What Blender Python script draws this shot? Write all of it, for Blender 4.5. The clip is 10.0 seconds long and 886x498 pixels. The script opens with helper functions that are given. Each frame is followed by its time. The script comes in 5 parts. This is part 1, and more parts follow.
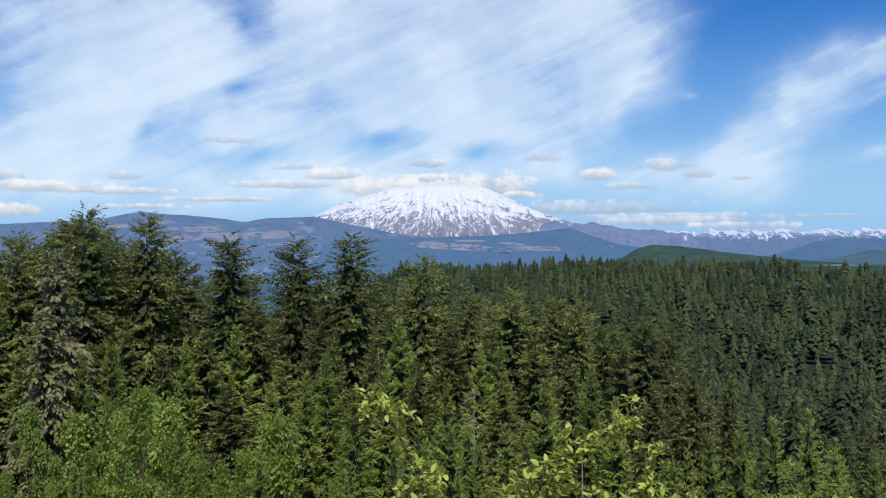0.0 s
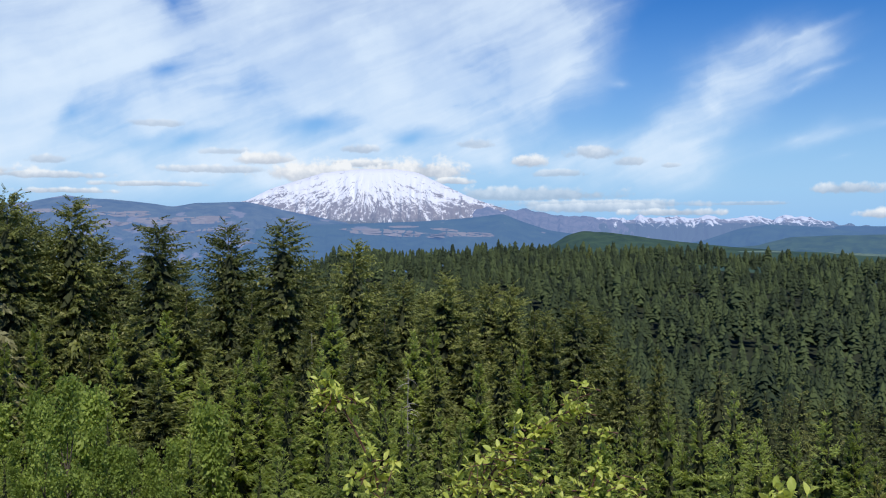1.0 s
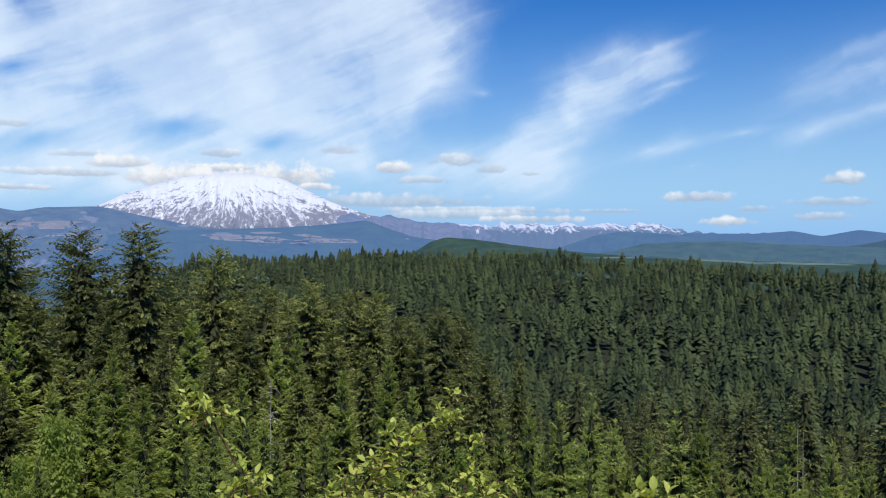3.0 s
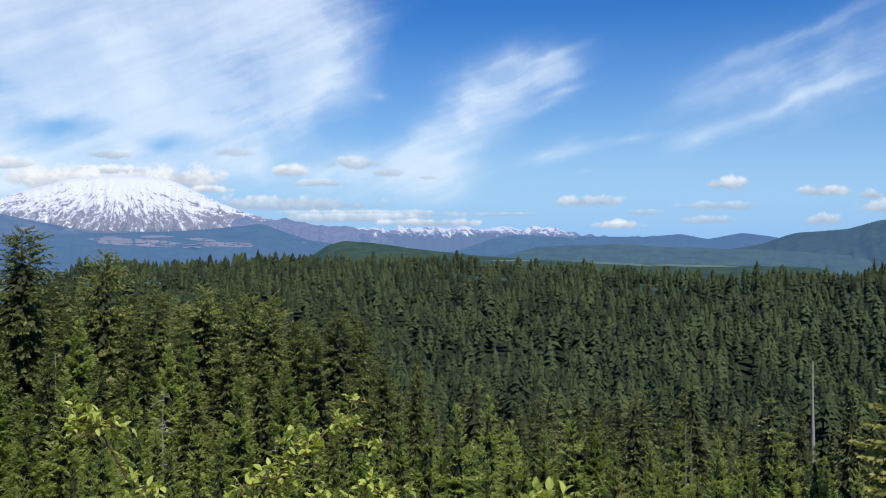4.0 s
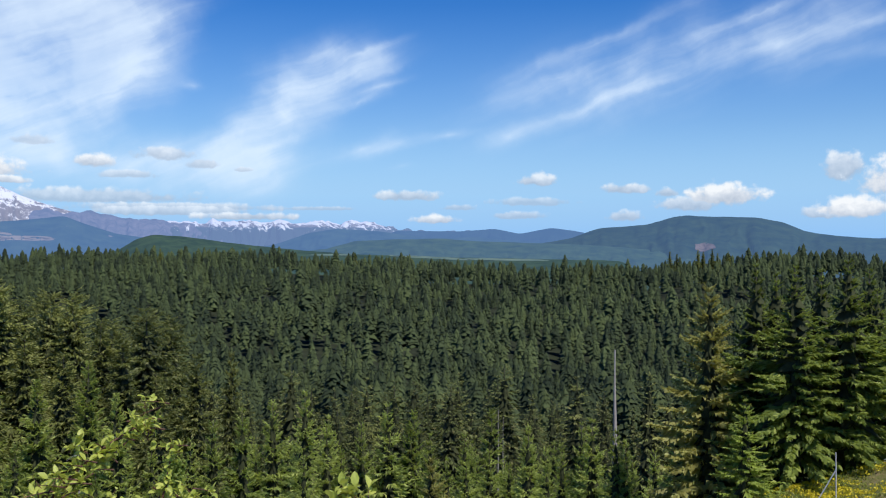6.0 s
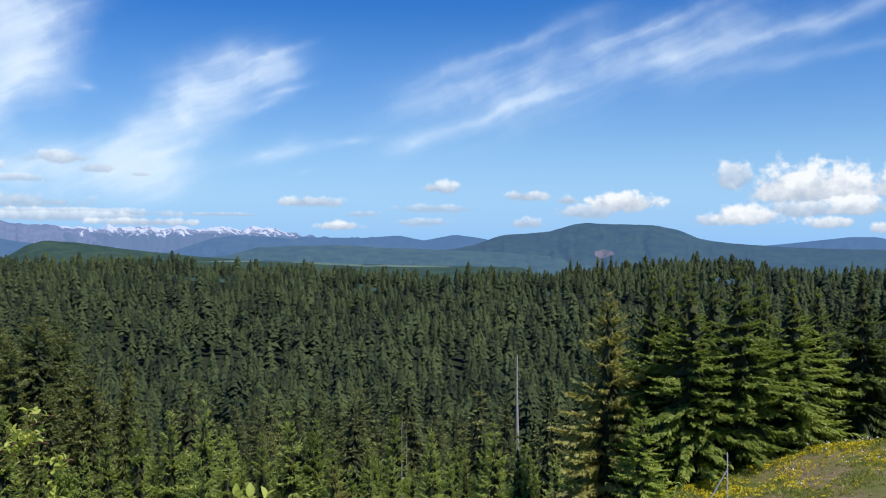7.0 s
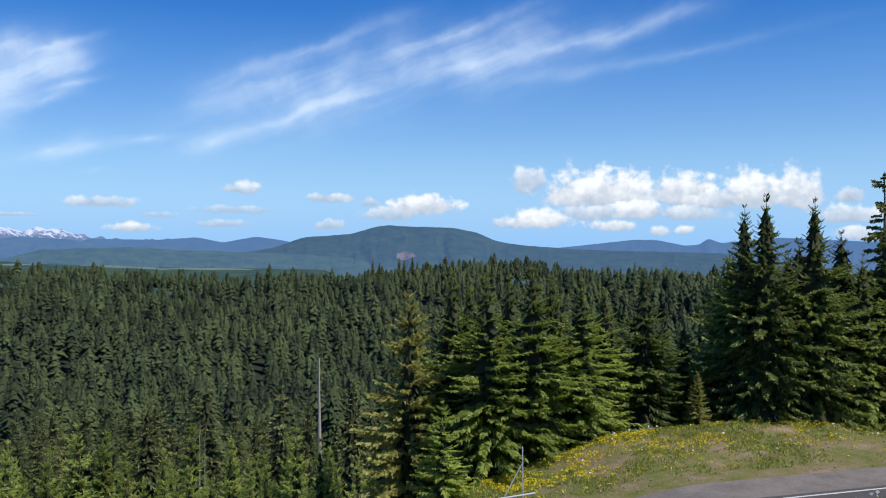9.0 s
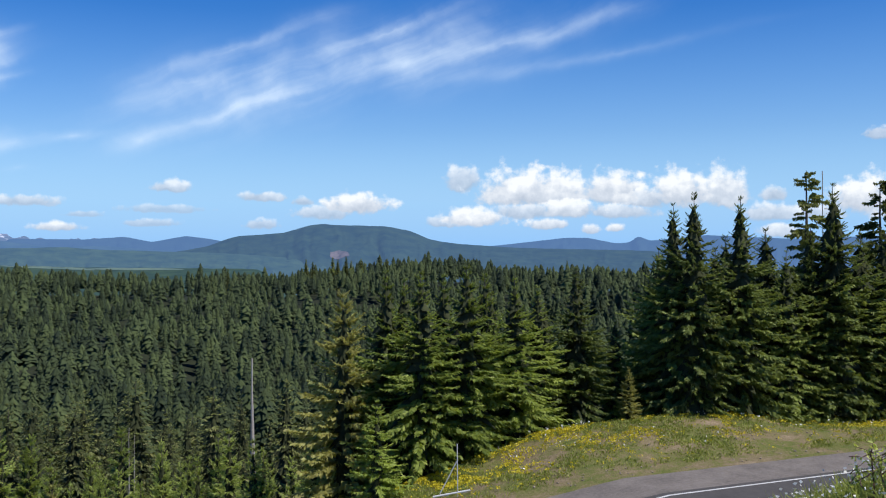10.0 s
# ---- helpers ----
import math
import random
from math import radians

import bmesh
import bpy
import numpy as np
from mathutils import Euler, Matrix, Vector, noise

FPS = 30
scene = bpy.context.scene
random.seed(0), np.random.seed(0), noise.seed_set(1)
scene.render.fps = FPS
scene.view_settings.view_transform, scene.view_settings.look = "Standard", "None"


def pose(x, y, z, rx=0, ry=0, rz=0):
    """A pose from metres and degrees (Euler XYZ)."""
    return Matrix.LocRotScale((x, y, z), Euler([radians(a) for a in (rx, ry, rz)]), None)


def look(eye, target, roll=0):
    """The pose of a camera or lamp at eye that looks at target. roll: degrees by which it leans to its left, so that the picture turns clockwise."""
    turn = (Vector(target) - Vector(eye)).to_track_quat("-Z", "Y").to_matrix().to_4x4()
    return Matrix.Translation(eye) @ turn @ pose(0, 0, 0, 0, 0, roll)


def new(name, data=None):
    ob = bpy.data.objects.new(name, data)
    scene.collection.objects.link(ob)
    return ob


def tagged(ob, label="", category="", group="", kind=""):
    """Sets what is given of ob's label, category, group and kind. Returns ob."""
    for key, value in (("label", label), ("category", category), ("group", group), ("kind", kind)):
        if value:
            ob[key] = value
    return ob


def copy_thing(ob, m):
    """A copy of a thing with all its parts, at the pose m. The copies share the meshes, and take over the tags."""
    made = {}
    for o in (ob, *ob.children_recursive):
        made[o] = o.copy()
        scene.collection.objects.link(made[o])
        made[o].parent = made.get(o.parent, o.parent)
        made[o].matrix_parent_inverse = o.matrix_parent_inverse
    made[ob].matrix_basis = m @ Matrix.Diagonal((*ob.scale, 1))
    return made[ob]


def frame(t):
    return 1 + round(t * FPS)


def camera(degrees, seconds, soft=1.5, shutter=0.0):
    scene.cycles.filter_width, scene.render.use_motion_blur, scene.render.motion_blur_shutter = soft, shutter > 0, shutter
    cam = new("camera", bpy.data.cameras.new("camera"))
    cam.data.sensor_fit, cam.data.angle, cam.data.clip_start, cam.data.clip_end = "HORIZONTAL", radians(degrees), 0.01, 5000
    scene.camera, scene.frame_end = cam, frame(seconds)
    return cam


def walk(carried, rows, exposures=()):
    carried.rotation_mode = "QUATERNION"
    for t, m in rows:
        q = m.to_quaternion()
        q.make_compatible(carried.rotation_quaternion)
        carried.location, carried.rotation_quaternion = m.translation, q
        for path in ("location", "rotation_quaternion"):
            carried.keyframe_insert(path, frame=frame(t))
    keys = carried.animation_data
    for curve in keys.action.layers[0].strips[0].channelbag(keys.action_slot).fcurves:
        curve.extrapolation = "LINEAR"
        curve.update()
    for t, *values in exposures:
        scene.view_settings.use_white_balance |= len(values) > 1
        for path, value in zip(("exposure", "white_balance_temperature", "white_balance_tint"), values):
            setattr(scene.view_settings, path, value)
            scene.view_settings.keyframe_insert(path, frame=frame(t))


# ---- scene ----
# Camera: a hand-held pan to the right from the edge of a bluff; headings clockwise from +y.
EYE = 10.0
cam = camera(50.43, 10.0, soft=1.1)
PATH = [  # seconds, heading, pitch, roll, shift sideways, shift up
    (0.0, 0.0, 0.134, -0.16, 0, 0), (0.5, 1.58, -0.365, 0.19, -0.036, 0.004), (1.0, 4.078, -0.736, -0.02, -0.094, 0.008),
    (1.5, 6.055, -0.689, 0.01, -0.155, 0.012), (2.0, 7.981, -0.723, 0.12, -0.16, 0.014), (2.5, 9.956, -0.544, 0.09, -0.14, 0.016),
    (2.7, 10.72, -0.50, 0.08, -0.139, 0.018), (3.8, 17.56, -0.02, -0.1, -0.142, 0.028), (4.0, 18.572, -0.143, -0.11, -0.142, 0.03),
    (4.5, 21.652, -0.377, -0.11, -0.14, 0.03), (5.0, 23.912, -0.386, -0.22, -0.12, 0.03), (5.5, 26.581, -0.576, -0.05, -0.095, 0.03),
    (5.7, 27.83, -0.58, -0.03, -0.088, 0.03), (6.8, 34.27, -0.17, 0.06, -0.05, 0.03), (7.0, 35.473, -0.103, 0.075, -0.045, 0.03),
    (7.5, 38.287, 0.103, 0.09, -0.04, 0.03), (8.0, 41.262, 0.191, 0.18, -0.04, 0.03), (8.5, 44.293, 0.027, 0.08, -0.04, 0.03),
    (9.0, 47.465, 0.043, 0.06, -0.04, 0.03), (9.5, 49.526, 0.047, -0.04, -0.04, 0.03), (10.0, 51.483, -0.052, -0.19, -0.04, 0.03),
]


def aim(heading, pitch, r=1.0):
    """The offset of a point at that heading and elevation, at a level distance r."""
    a = radians(heading)
    return Vector((r * math.sin(a), r * math.cos(a), r * math.tan(radians(pitch))))


rows = []
for t, heading, pitch, roll, dx, dz in PATH:
    eye = Vector((dx, 0, EYE + dz))
    rows.append((t, look(eye, eye + aim(heading, pitch), roll)))
walk(cam, rows, exposures=[(0.0, 0.12), (5.0, 0.18), (10.0, 0.28)])

# ---- light ----
SUN_AZ, SUN_EL = 172.0, 57.0
sun_data = bpy.data.lights.new("sun", "SUN")
sun_data.energy, sun_data.angle, sun_data.color = 4.0, radians(0.53), (1.0, 0.95, 0.87)
sun = new("sun", sun_data)
sun.matrix_world = look(aim(SUN_AZ, SUN_EL, 100.0), (0, 0, 0))

world = bpy.data.worlds.new("world")
scene.world = world
world.use_nodes = True
WT = world.node_tree
for n in list(WT.nodes):
    WT.nodes.remove(n)


def node(tree, kind, inputs=None):
    """A node; inputs: by name or number, a value or a socket to link."""
    n = tree.nodes.new(kind)
    for key, value in (inputs or {}).items():
        if isinstance(value, bpy.types.NodeSocket):
            tree.links.new(value, n.inputs[key])
        else:
            n.inputs[key].default_value = value
    return n


def calc(tree, op, a, b=0.0, c=0.0, clamp=False):
    n = node(tree, "ShaderNodeMath", {0: a, 1: b, 2: c})
    n.operation, n.use_clamp = op, clamp
    return n.outputs[0]


def ramp(tree, fac, stops, mode="LINEAR"):
    n = node(tree, "ShaderNodeValToRGB", {0: fac})
    n.color_ramp.interpolation = mode
    while len(n.color_ramp.elements) < len(stops):
        n.color_ramp.elements.new(0.5)
    for e, (at, col) in zip(n.color_ramp.elements, stops):
        e.position = at
        e.color = (*col, 1) if isinstance(col, tuple) else (col, col, col, 1)
    return n.outputs[0]


def blend(tree, fac, a, b, mode="MIX"):
    n = node(tree, "ShaderNodeMix")
    n.data_type, n.blend_type = "RGBA", mode
    for sock, value in ((n.inputs[0], fac), (n.inputs[6], a), (n.inputs[7], b)):
        if isinstance(value, bpy.types.NodeSocket):
            tree.links.new(value, sock)
        else:
            sock.default_value = (*value, 1) if isinstance(value, tuple) else value
    return n.outputs[2]


# the sky: clear blue, with veils and feathers of high ice cloud
sky = node(WT, "ShaderNodeTexSky")
sky.sky_type, sky.sun_disc, sky.sun_elevation, sky.sun_rotation = "NISHITA", False, radians(SUN_EL), radians(SUN_AZ)
sky.altitude, sky.air_density, sky.dust_density, sky.ozone_density = 900.0, 1.0, 0.6, 2.0
direction = node(WT, "ShaderNodeSeparateXYZ", {0: node(WT, "ShaderNodeTexCoord").outputs["Generated"]}).outputs
azimuth = calc(WT, "MULTIPLY", calc(WT, "ARCTAN2", direction[0], direction[1]), 57.2958)
height = calc(WT, "MULTIPLY", calc(WT, "ARCSINE", direction[2]), 57.2958)
plane = node(WT, "ShaderNodeCombineXYZ", {0: azimuth, 1: height}).outputs[0]
warp = node(WT, "ShaderNodeTexNoise", {"Vector": plane, "Scale": 0.2, "Detail": 6.0, "Roughness": 0.55})
warp_off = node(WT, "ShaderNodeVectorMath", {0: warp.outputs["Color"], 1: (0.5, 0.5, 0.5)})
warp_off.operation = "SUBTRACT"
warp_add = node(WT, "ShaderNodeVectorMath", {0: warp_off.outputs[0], 1: (3.2, 1.3, 0.0), 2: plane})
warp_add.operation = "MULTIPLY_ADD"
warped = warp_add.outputs[0]


def wisp(az, el, half, thick, turn, strength):
    """One soft streak of the sky, by its middle, half length, half width (degrees), slope and density."""
    m = node(WT, "ShaderNodeMapping")
    m.vector_type = "TEXTURE"
    WT.links.new(warped, m.inputs[0])
    m.inputs[1].default_value, m.inputs[2].default_value, m.inputs[3].default_value = (az, el, 0), (0, 0, radians(turn)), (half, thick, 1)
    g = node(WT, "ShaderNodeTexGradient", {0: m.outputs[0]})
    g.gradient_type = "QUADRATIC_SPHERE"
    return calc(WT, "MULTIPLY", g.outputs["Fac"], strength)


total = 0.0
for streak in (
    (-2.7, 11.8, 22.9, 10.54, 4, 1.9), (3.1, 8.5, 11.6, 4.21, 1, 1.12), (9.9, 10.3, 8.4, 5.12, 46, 1.12), (4.7, 14.8, 16.7, 5.42, 5, 1.34),
    (-21.1, 11.7, 8.9, 7.22, 9, 1.57), (-21.4, 7.8, 4.5, 4.21, -45, 1.01), (-14.4, 11.2, 5.2, 3.01, 11, 0.9), (-21.0, 4.7, 14.6, 4.52, 3, 0.9),
    (0.9, 5.5, 9.9, 2.41, -5, 0.56), (11.8, 4.5, 12.9, 2.71, -5, 0.56), (-11.8, 9.8, 6.2, 2.53, 15, -0.96), (-3.6, 6.7, 5.5, 2.17, 14, -1.11),
    (2.1, 5.9, 4.6, 2.05, 13, -1.04), (-17.4, 7.2, 2.4, 1.44, 31, -0.67), (4.5, 7.9, 3.3, 1.08, 6, -0.59), (-12.0, 13.5, 2.9, 2.65, -39, -0.67),
    (-11.3, 5.6, 5.3, 1.32, 9, -0.74), (19.7, 7.6, 7.0, 4.52, 43, 0.82), (23.9, 10.1, 7.6, 2.17, 18, 0.82), (24.6, 8.5, 4.0, 0.9, 15, 0.61),
    (22.1, 11.3, 7.4, 2.05, 16, 0.45), (17.8, 4.7, 4.5, 3.31, -17, 0.66), (15.2, 4.2, 9.7, 3.31, -4, 0.49), (24.8, 5.5, 6.3, 1.2, 15, 0.45), (29.9, 6.5, 2.5, 0.54, 4, 0.4),
    (14.6, 9.0, 1.5, 0.48, -5, 0.2), (26.9, 5.8, 3.5, 0.61, 18, 0.31), (38.9, 11.7, 12.2, 0.94, 22, 0.3), (37.8, 11.5, 7.5, 0.5, 21, 0.18),
    (47.4, 12.9, 9.8, 0.77, 17, 0.3), (39.2, 8.3, 12.4, 1.1, 17, 0.38), (33.6, 6.4, 2.7, 1.1, 21, 0.25), (55.7, 12.4, 14.9, 0.99, 12, 0.25),
    (62.4, 11.6, 21.2, 0.83, 8, 0.22), (44.9, 10.6, 27.2, 5.6, 13, 0.61), (38.6, 10.0, 16.5, 1.43, 16, 0.22), (43.4, 9.6, 11.1, 0.55, 15, 0.18),
    (60.4, 13.6, 12.6, 1.43, 10, 0.2), (27.4, 4.5, 1.7, 0.44, 6, 0.19), (36.4, 9.7, 2.7, 0.44, 18, 0.2), (-12.2, 7.2, 29.7, 7.83, 0, 0.5),
    (-15.4, 12.6, 19.0, 7.22, 2, 0.67), (-16.9, 5.9, 8.2, 1.57, -12, -0.37), (-5.3, 10.5, 4.3, 1.2, 13, -0.37), (-7.8, 8.8, 5.1, 1.08, 11, -0.37),
    (16.9, 12.6, 3.6, 1.5, 15, -0.13),
    (-6.0, 4.2, 27.0, 3.6, 0, 0.6), (-22.0, 6.0, 14.0, 4.5, 5, 0.5), (26.0, 9.4, 4.0, 0.5, 17, 0.4), (25.0, 11.4, 5.0, 0.6, 18, 0.35), (17.0, 6.0, 6.0, 1.5, 40, 0.3),
):
    total = calc(WT, "ADD", wisp(*streak), total)
total = calc(WT, "MAXIMUM", total, 0.0)
grain = node(WT, "ShaderNodeMapping")
grain.vector_type = "TEXTURE"
WT.links.new(warped, grain.inputs[0])
grain.inputs[2].default_value, grain.inputs[3].default_value = (0, 0, radians(22)), (9.0, 0.8, 1)
fibre = node(WT, "ShaderNodeTexNoise", {"Vector": grain.outputs[0], "Scale": 1.0, "Detail": 5.0, "Roughness": 0.52}).outputs["Fac"]
puff = node(WT, "ShaderNodeTexNoise", {"Vector": warped, "Scale": 0.16, "Detail": 5.0, "Roughness": 0.5}).outputs["Fac"]
texture = calc(WT, "ADD", calc(WT, "MULTIPLY", fibre, 0.5), calc(WT, "MULTIPLY", puff, 1.5))
total = calc(WT, "MULTIPLY", total, calc(WT, "MAXIMUM", calc(WT, "ADD", calc(WT, "MULTIPLY", calc(WT, "SUBTRACT", texture, 1.0), 1.7), 1.05), 0.1))
body_of = node(WT, "ShaderNodeMapRange", {0: total, 1: 0.0, 2: 1.05, 3: 0.0, 4: 1.0})
thin = node(WT, "ShaderNodeMapRange", {0: texture, 1: 0.68, 2: 1.34, 3: 0.55, 4: 0.93})
body_of.interpolation_type = thin.interpolation_type = "SMOOTHSTEP"
cover = calc(WT, "MULTIPLY", body_of.outputs[0], thin.outputs[0])
low = ramp(WT, calc(WT, "DIVIDE", height, 20.0), [(0.0, 0.97), (0.12, 0.78), (0.35, 0.28), (0.7, 0.04), (1.0, 0.0)])
vivid = node(WT, "ShaderNodeHueSaturation", {"Hue": 0.517, "Saturation": 1.52, "Value": 1.0, "Color": sky.outputs[0]})
sky_out = blend(WT, low, vivid.outputs[0], (2.25, 4.5, 7.8))
sky_out = blend(WT, cover, sky_out, (6.25, 7.4, 8.75))

# heaped fair-weather clouds low over the hills: middle heading, base, half width, height, density
billow = node(WT, "ShaderNodeTexNoise", {"Vector": plane, "Scale": 0.85, "Detail": 6.0, "Roughness": 0.58}).outputs["Fac"]
shapes = node(WT, "ShaderNodeTexNoise", {"Vector": plane, "Scale": 1.9, "Detail": 4.0, "Roughness": 0.5}).outputs["Fac"]
ragged = calc(WT, "SUBTRACT", calc(WT, "ADD", calc(WT, "MULTIPLY", billow, 1.5), calc(WT, "MULTIPLY", shapes, 0.7)), 1.1)
lobes_ = node(WT, "ShaderNodeTexVoronoi", {"Vector": node(WT, "ShaderNodeMapping", {0: plane, 3: (1.0, 1.35, 1.0)}).outputs[0], "Scale": 1.15, "Detail": 1.5, "Roughness": 0.5})
lobes_.feature = "SMOOTH_F1"
ragged = calc(WT, "ADD", ragged, calc(WT, "MULTIPLY", calc(WT, "SUBTRACT", 0.46, lobes_.outputs["Distance"]), 0.34))
cloud_cover, cloud_light = 0.0, 0.0
for az, base, half, high, density in (
    (56.3, 2.66, 3.92, 2.32, 1.0), (58.4, 2.71, 2.8, 2.14, 1.0), (61.7, 2.76, 2.9, 2.04, 1.0), (65.7, 2.58, 3.07, 2.14, 1.0), (68.1, 2.55, 2.12, 2.19, 0.95),
    (63.7, 2.47, 3.35, 1.3, 0.9), (56.5, 1.87, 3.35, 0.93, 0.8), (59.2, 1.89, 3.35, 1.11, 0.95), (61.9, 1.88, 3.35, 0.84, 0.8), (53.4, 1.43, 2.9, 1.11, 1.0),
    (51.7, 1.36, 1.9, 0.66, 0.7), (57.9, 1.18, 2.02, 0.66, 0.9), (60.4, 0.9, 0.78, 0.55, 0.85), (61.9, 1.0, 0.72, 0.49, 0.95), (52.7, 3.62, 1.57, 1.53, 0.75),
    (70.9, 2.74, 1.12, 0.88, 0.8), (70.7, 1.61, 2.35, 1.02, 0.8), (71.2, 0.7, 1.68, 0.77, 0.85), (75.6, 2.12, 2.68, 2.04, 1.0), (73.0, 1.74, 2.23, 0.84, 0.75),
    (78.1, 1.83, 3.92, 2.32, 1.0), (46.2, 2.24, 3.13, 1.21, 0.98), (44.3, 1.86, 2.35, 0.84, 0.7), (43.0, 2.64, 1.0, 0.55, 0.7), (40.5, 2.89, 2.23, 0.56, 0.75),
    (35.4, 3.39, 1.68, 0.66, 0.75), (40.6, 1.23, 1.45, 0.59, 0.65), (35.0, 2.16, 3.35, 0.47, 0.5), (34.2, 1.36, 2.23, 0.42, 0.55), (29.2, 1.1, 2.02, 0.49, 0.9),
    (27.4, 2.5, 2.9, 0.6, 0.72), (30.6, 1.88, 1.33, 0.33, 0.5), (76.4, 6.05, 1.12, 0.66, 0.7), (9.3, 4.31, 1.57, 0.71, 0.9),
    (13.2, 4.78, 2.57, 0.74, 0.62), (15.3, 4.3, 1.39, 0.59, 0.58), (17.6, 4.12, 0.72, 0.27, 0.5), (11.2, 3.68, 2.02, 0.43, 0.55), (6.0, 5.41, 1.57, 0.55, 0.5),
    (-0.7, 5.11, 1.45, 0.49, 0.65), (9.3, 2.26, 8.38, 0.84, 0.62), (13.6, 1.55, 7.26, 0.56, 0.66), (17.9, 1.29, 4.47, 0.42, 0.8), (22.2, 1.85, 3.35, 0.23, 0.5),
    (-22.9, 3.45, 4.7, 0.65, 0.9), (-24.8, 4.02, 1.45, 0.59, 0.62), (-18.7, 4.2, 1.45, 0.49, 0.58), (-19.2, 3.37, 4.92, 0.42, 0.8), (-24.7, 2.15, 2.57, 0.74, 0.95),
    (-17.8, 2.52, 3.35, 0.32, 0.85), (-13.0, 2.98, 4.7, 0.32, 0.78), (-12.7, 6.45, 2.68, 0.42, 0.5), (-6.6, 4.4, 2.57, 0.74, 0.95), (-9.2, 3.83, 4.7, 0.47, 0.66),
    (-8.7, 4.92, 1.9, 0.38, 0.5), (-1.0, 5.14, 1.78, 0.49, 0.62), (-3.2, 3.43, 5.31, 1.3, 1.0), (2.3, 3.6, 5.31, 1.21, 1.0), (-0.8, 4.22, 3.92, 0.56, 0.98),
    (4.7, 3.25, 1.57, 0.43, 0.9), (13.7, 1.77, 8.93, 0.5, 0.66),
):
    spot_map = node(WT, "ShaderNodeMapping")
    spot_map.vector_type = "TEXTURE"
    WT.links.new(plane, spot_map.inputs[0])
    spot_map.inputs[1].default_value, spot_map.inputs[3].default_value = (az, base + 0.28 * high, 0), (half, high * 0.95, 1)
    local = node(WT, "ShaderNodeSeparateXYZ", {0: spot_map.outputs[0]}).outputs
    below = calc(WT, "MULTIPLY", calc(WT, "MINIMUM", local[1], 0.0), 1.7)
    tall = calc(WT, "ADD", calc(WT, "MAXIMUM", local[1], 0.0), below)
    away = calc(WT, "SQRT", calc(WT, "ADD", calc(WT, "POWER", local[0], 2.0), calc(WT, "POWER", tall, 2.0)))
    body = calc(WT, "ADD", calc(WT, "SUBTRACT", 0.92, away), calc(WT, "MULTIPLY", ragged, 0.85))
    body = node(WT, "ShaderNodeMapRange", {0: body, 1: 0.0, 2: 0.42, 3: 0.0, 4: density})
    body.interpolation_type = "SMOOTHSTEP"
    body = body.outputs[0]
    lit = calc(WT, "ADD", calc(WT, "MULTIPLY", local[1], 0.9), calc(WT, "ADD", calc(WT, "MULTIPLY", ragged, 0.9), 0.60 - 1.0 * (1 - density)), clamp=True)
    cloud_light = calc(WT, "MAXIMUM", cloud_light, calc(WT, "MULTIPLY", body, lit))
    cloud_cover = calc(WT, "MAXIMUM", cloud_cover, body)
share = calc(WT, "DIVIDE", cloud_light, calc(WT, "MAXIMUM", cloud_cover, 0.01), clamp=True)
cloud_colour = ramp(WT, share, [(0.0, (0.40, 0.46, 0.56)), (0.5, (0.62, 0.67, 0.75)), (0.9, (0.88, 0.90, 0.92))])
bright = node(WT, "ShaderNodeVectorMath", {0: cloud_colour, 1: (8.9, 8.9, 8.9)})
bright.operation = "MULTIPLY"
sky_out = blend(WT, calc(WT, "MULTIPLY", cloud_cover, 0.94), sky_out, bright.outputs[0])
background = node(WT, "ShaderNodeBackground", {0: sky_out, 1: 0.106})
WT.links.new(background.outputs[0], node(WT, "ShaderNodeOutputWorld").inputs[0])


# ---- materials ----
def material(name, rough=0.7, spec=0.3):
    m = bpy.data.materials.new(name)
    m.use_nodes = True
    p = m.node_tree.nodes["Principled BSDF"]
    p.inputs["Roughness"].default_value = rough
    p.inputs["Specular IOR Level"].default_value = spec
    return m, m.node_tree, p


def noise_of(tree, scale, detail=4.0, rough=0.55, stretch=(1, 1, 1), coords="Object"):
    c = node(tree, "ShaderNodeTexCoord").outputs[coords] if coords != "Position" else node(tree, "ShaderNodeNewGeometry").outputs["Position"]
    c = node(tree, "ShaderNodeMapping", {0: c, 3: stretch}).outputs[0]
    return node(tree, "ShaderNodeTexNoise", {"Vector": c, "Scale": scale, "Detail": detail, "Roughness": rough}).outputs["Fac"]


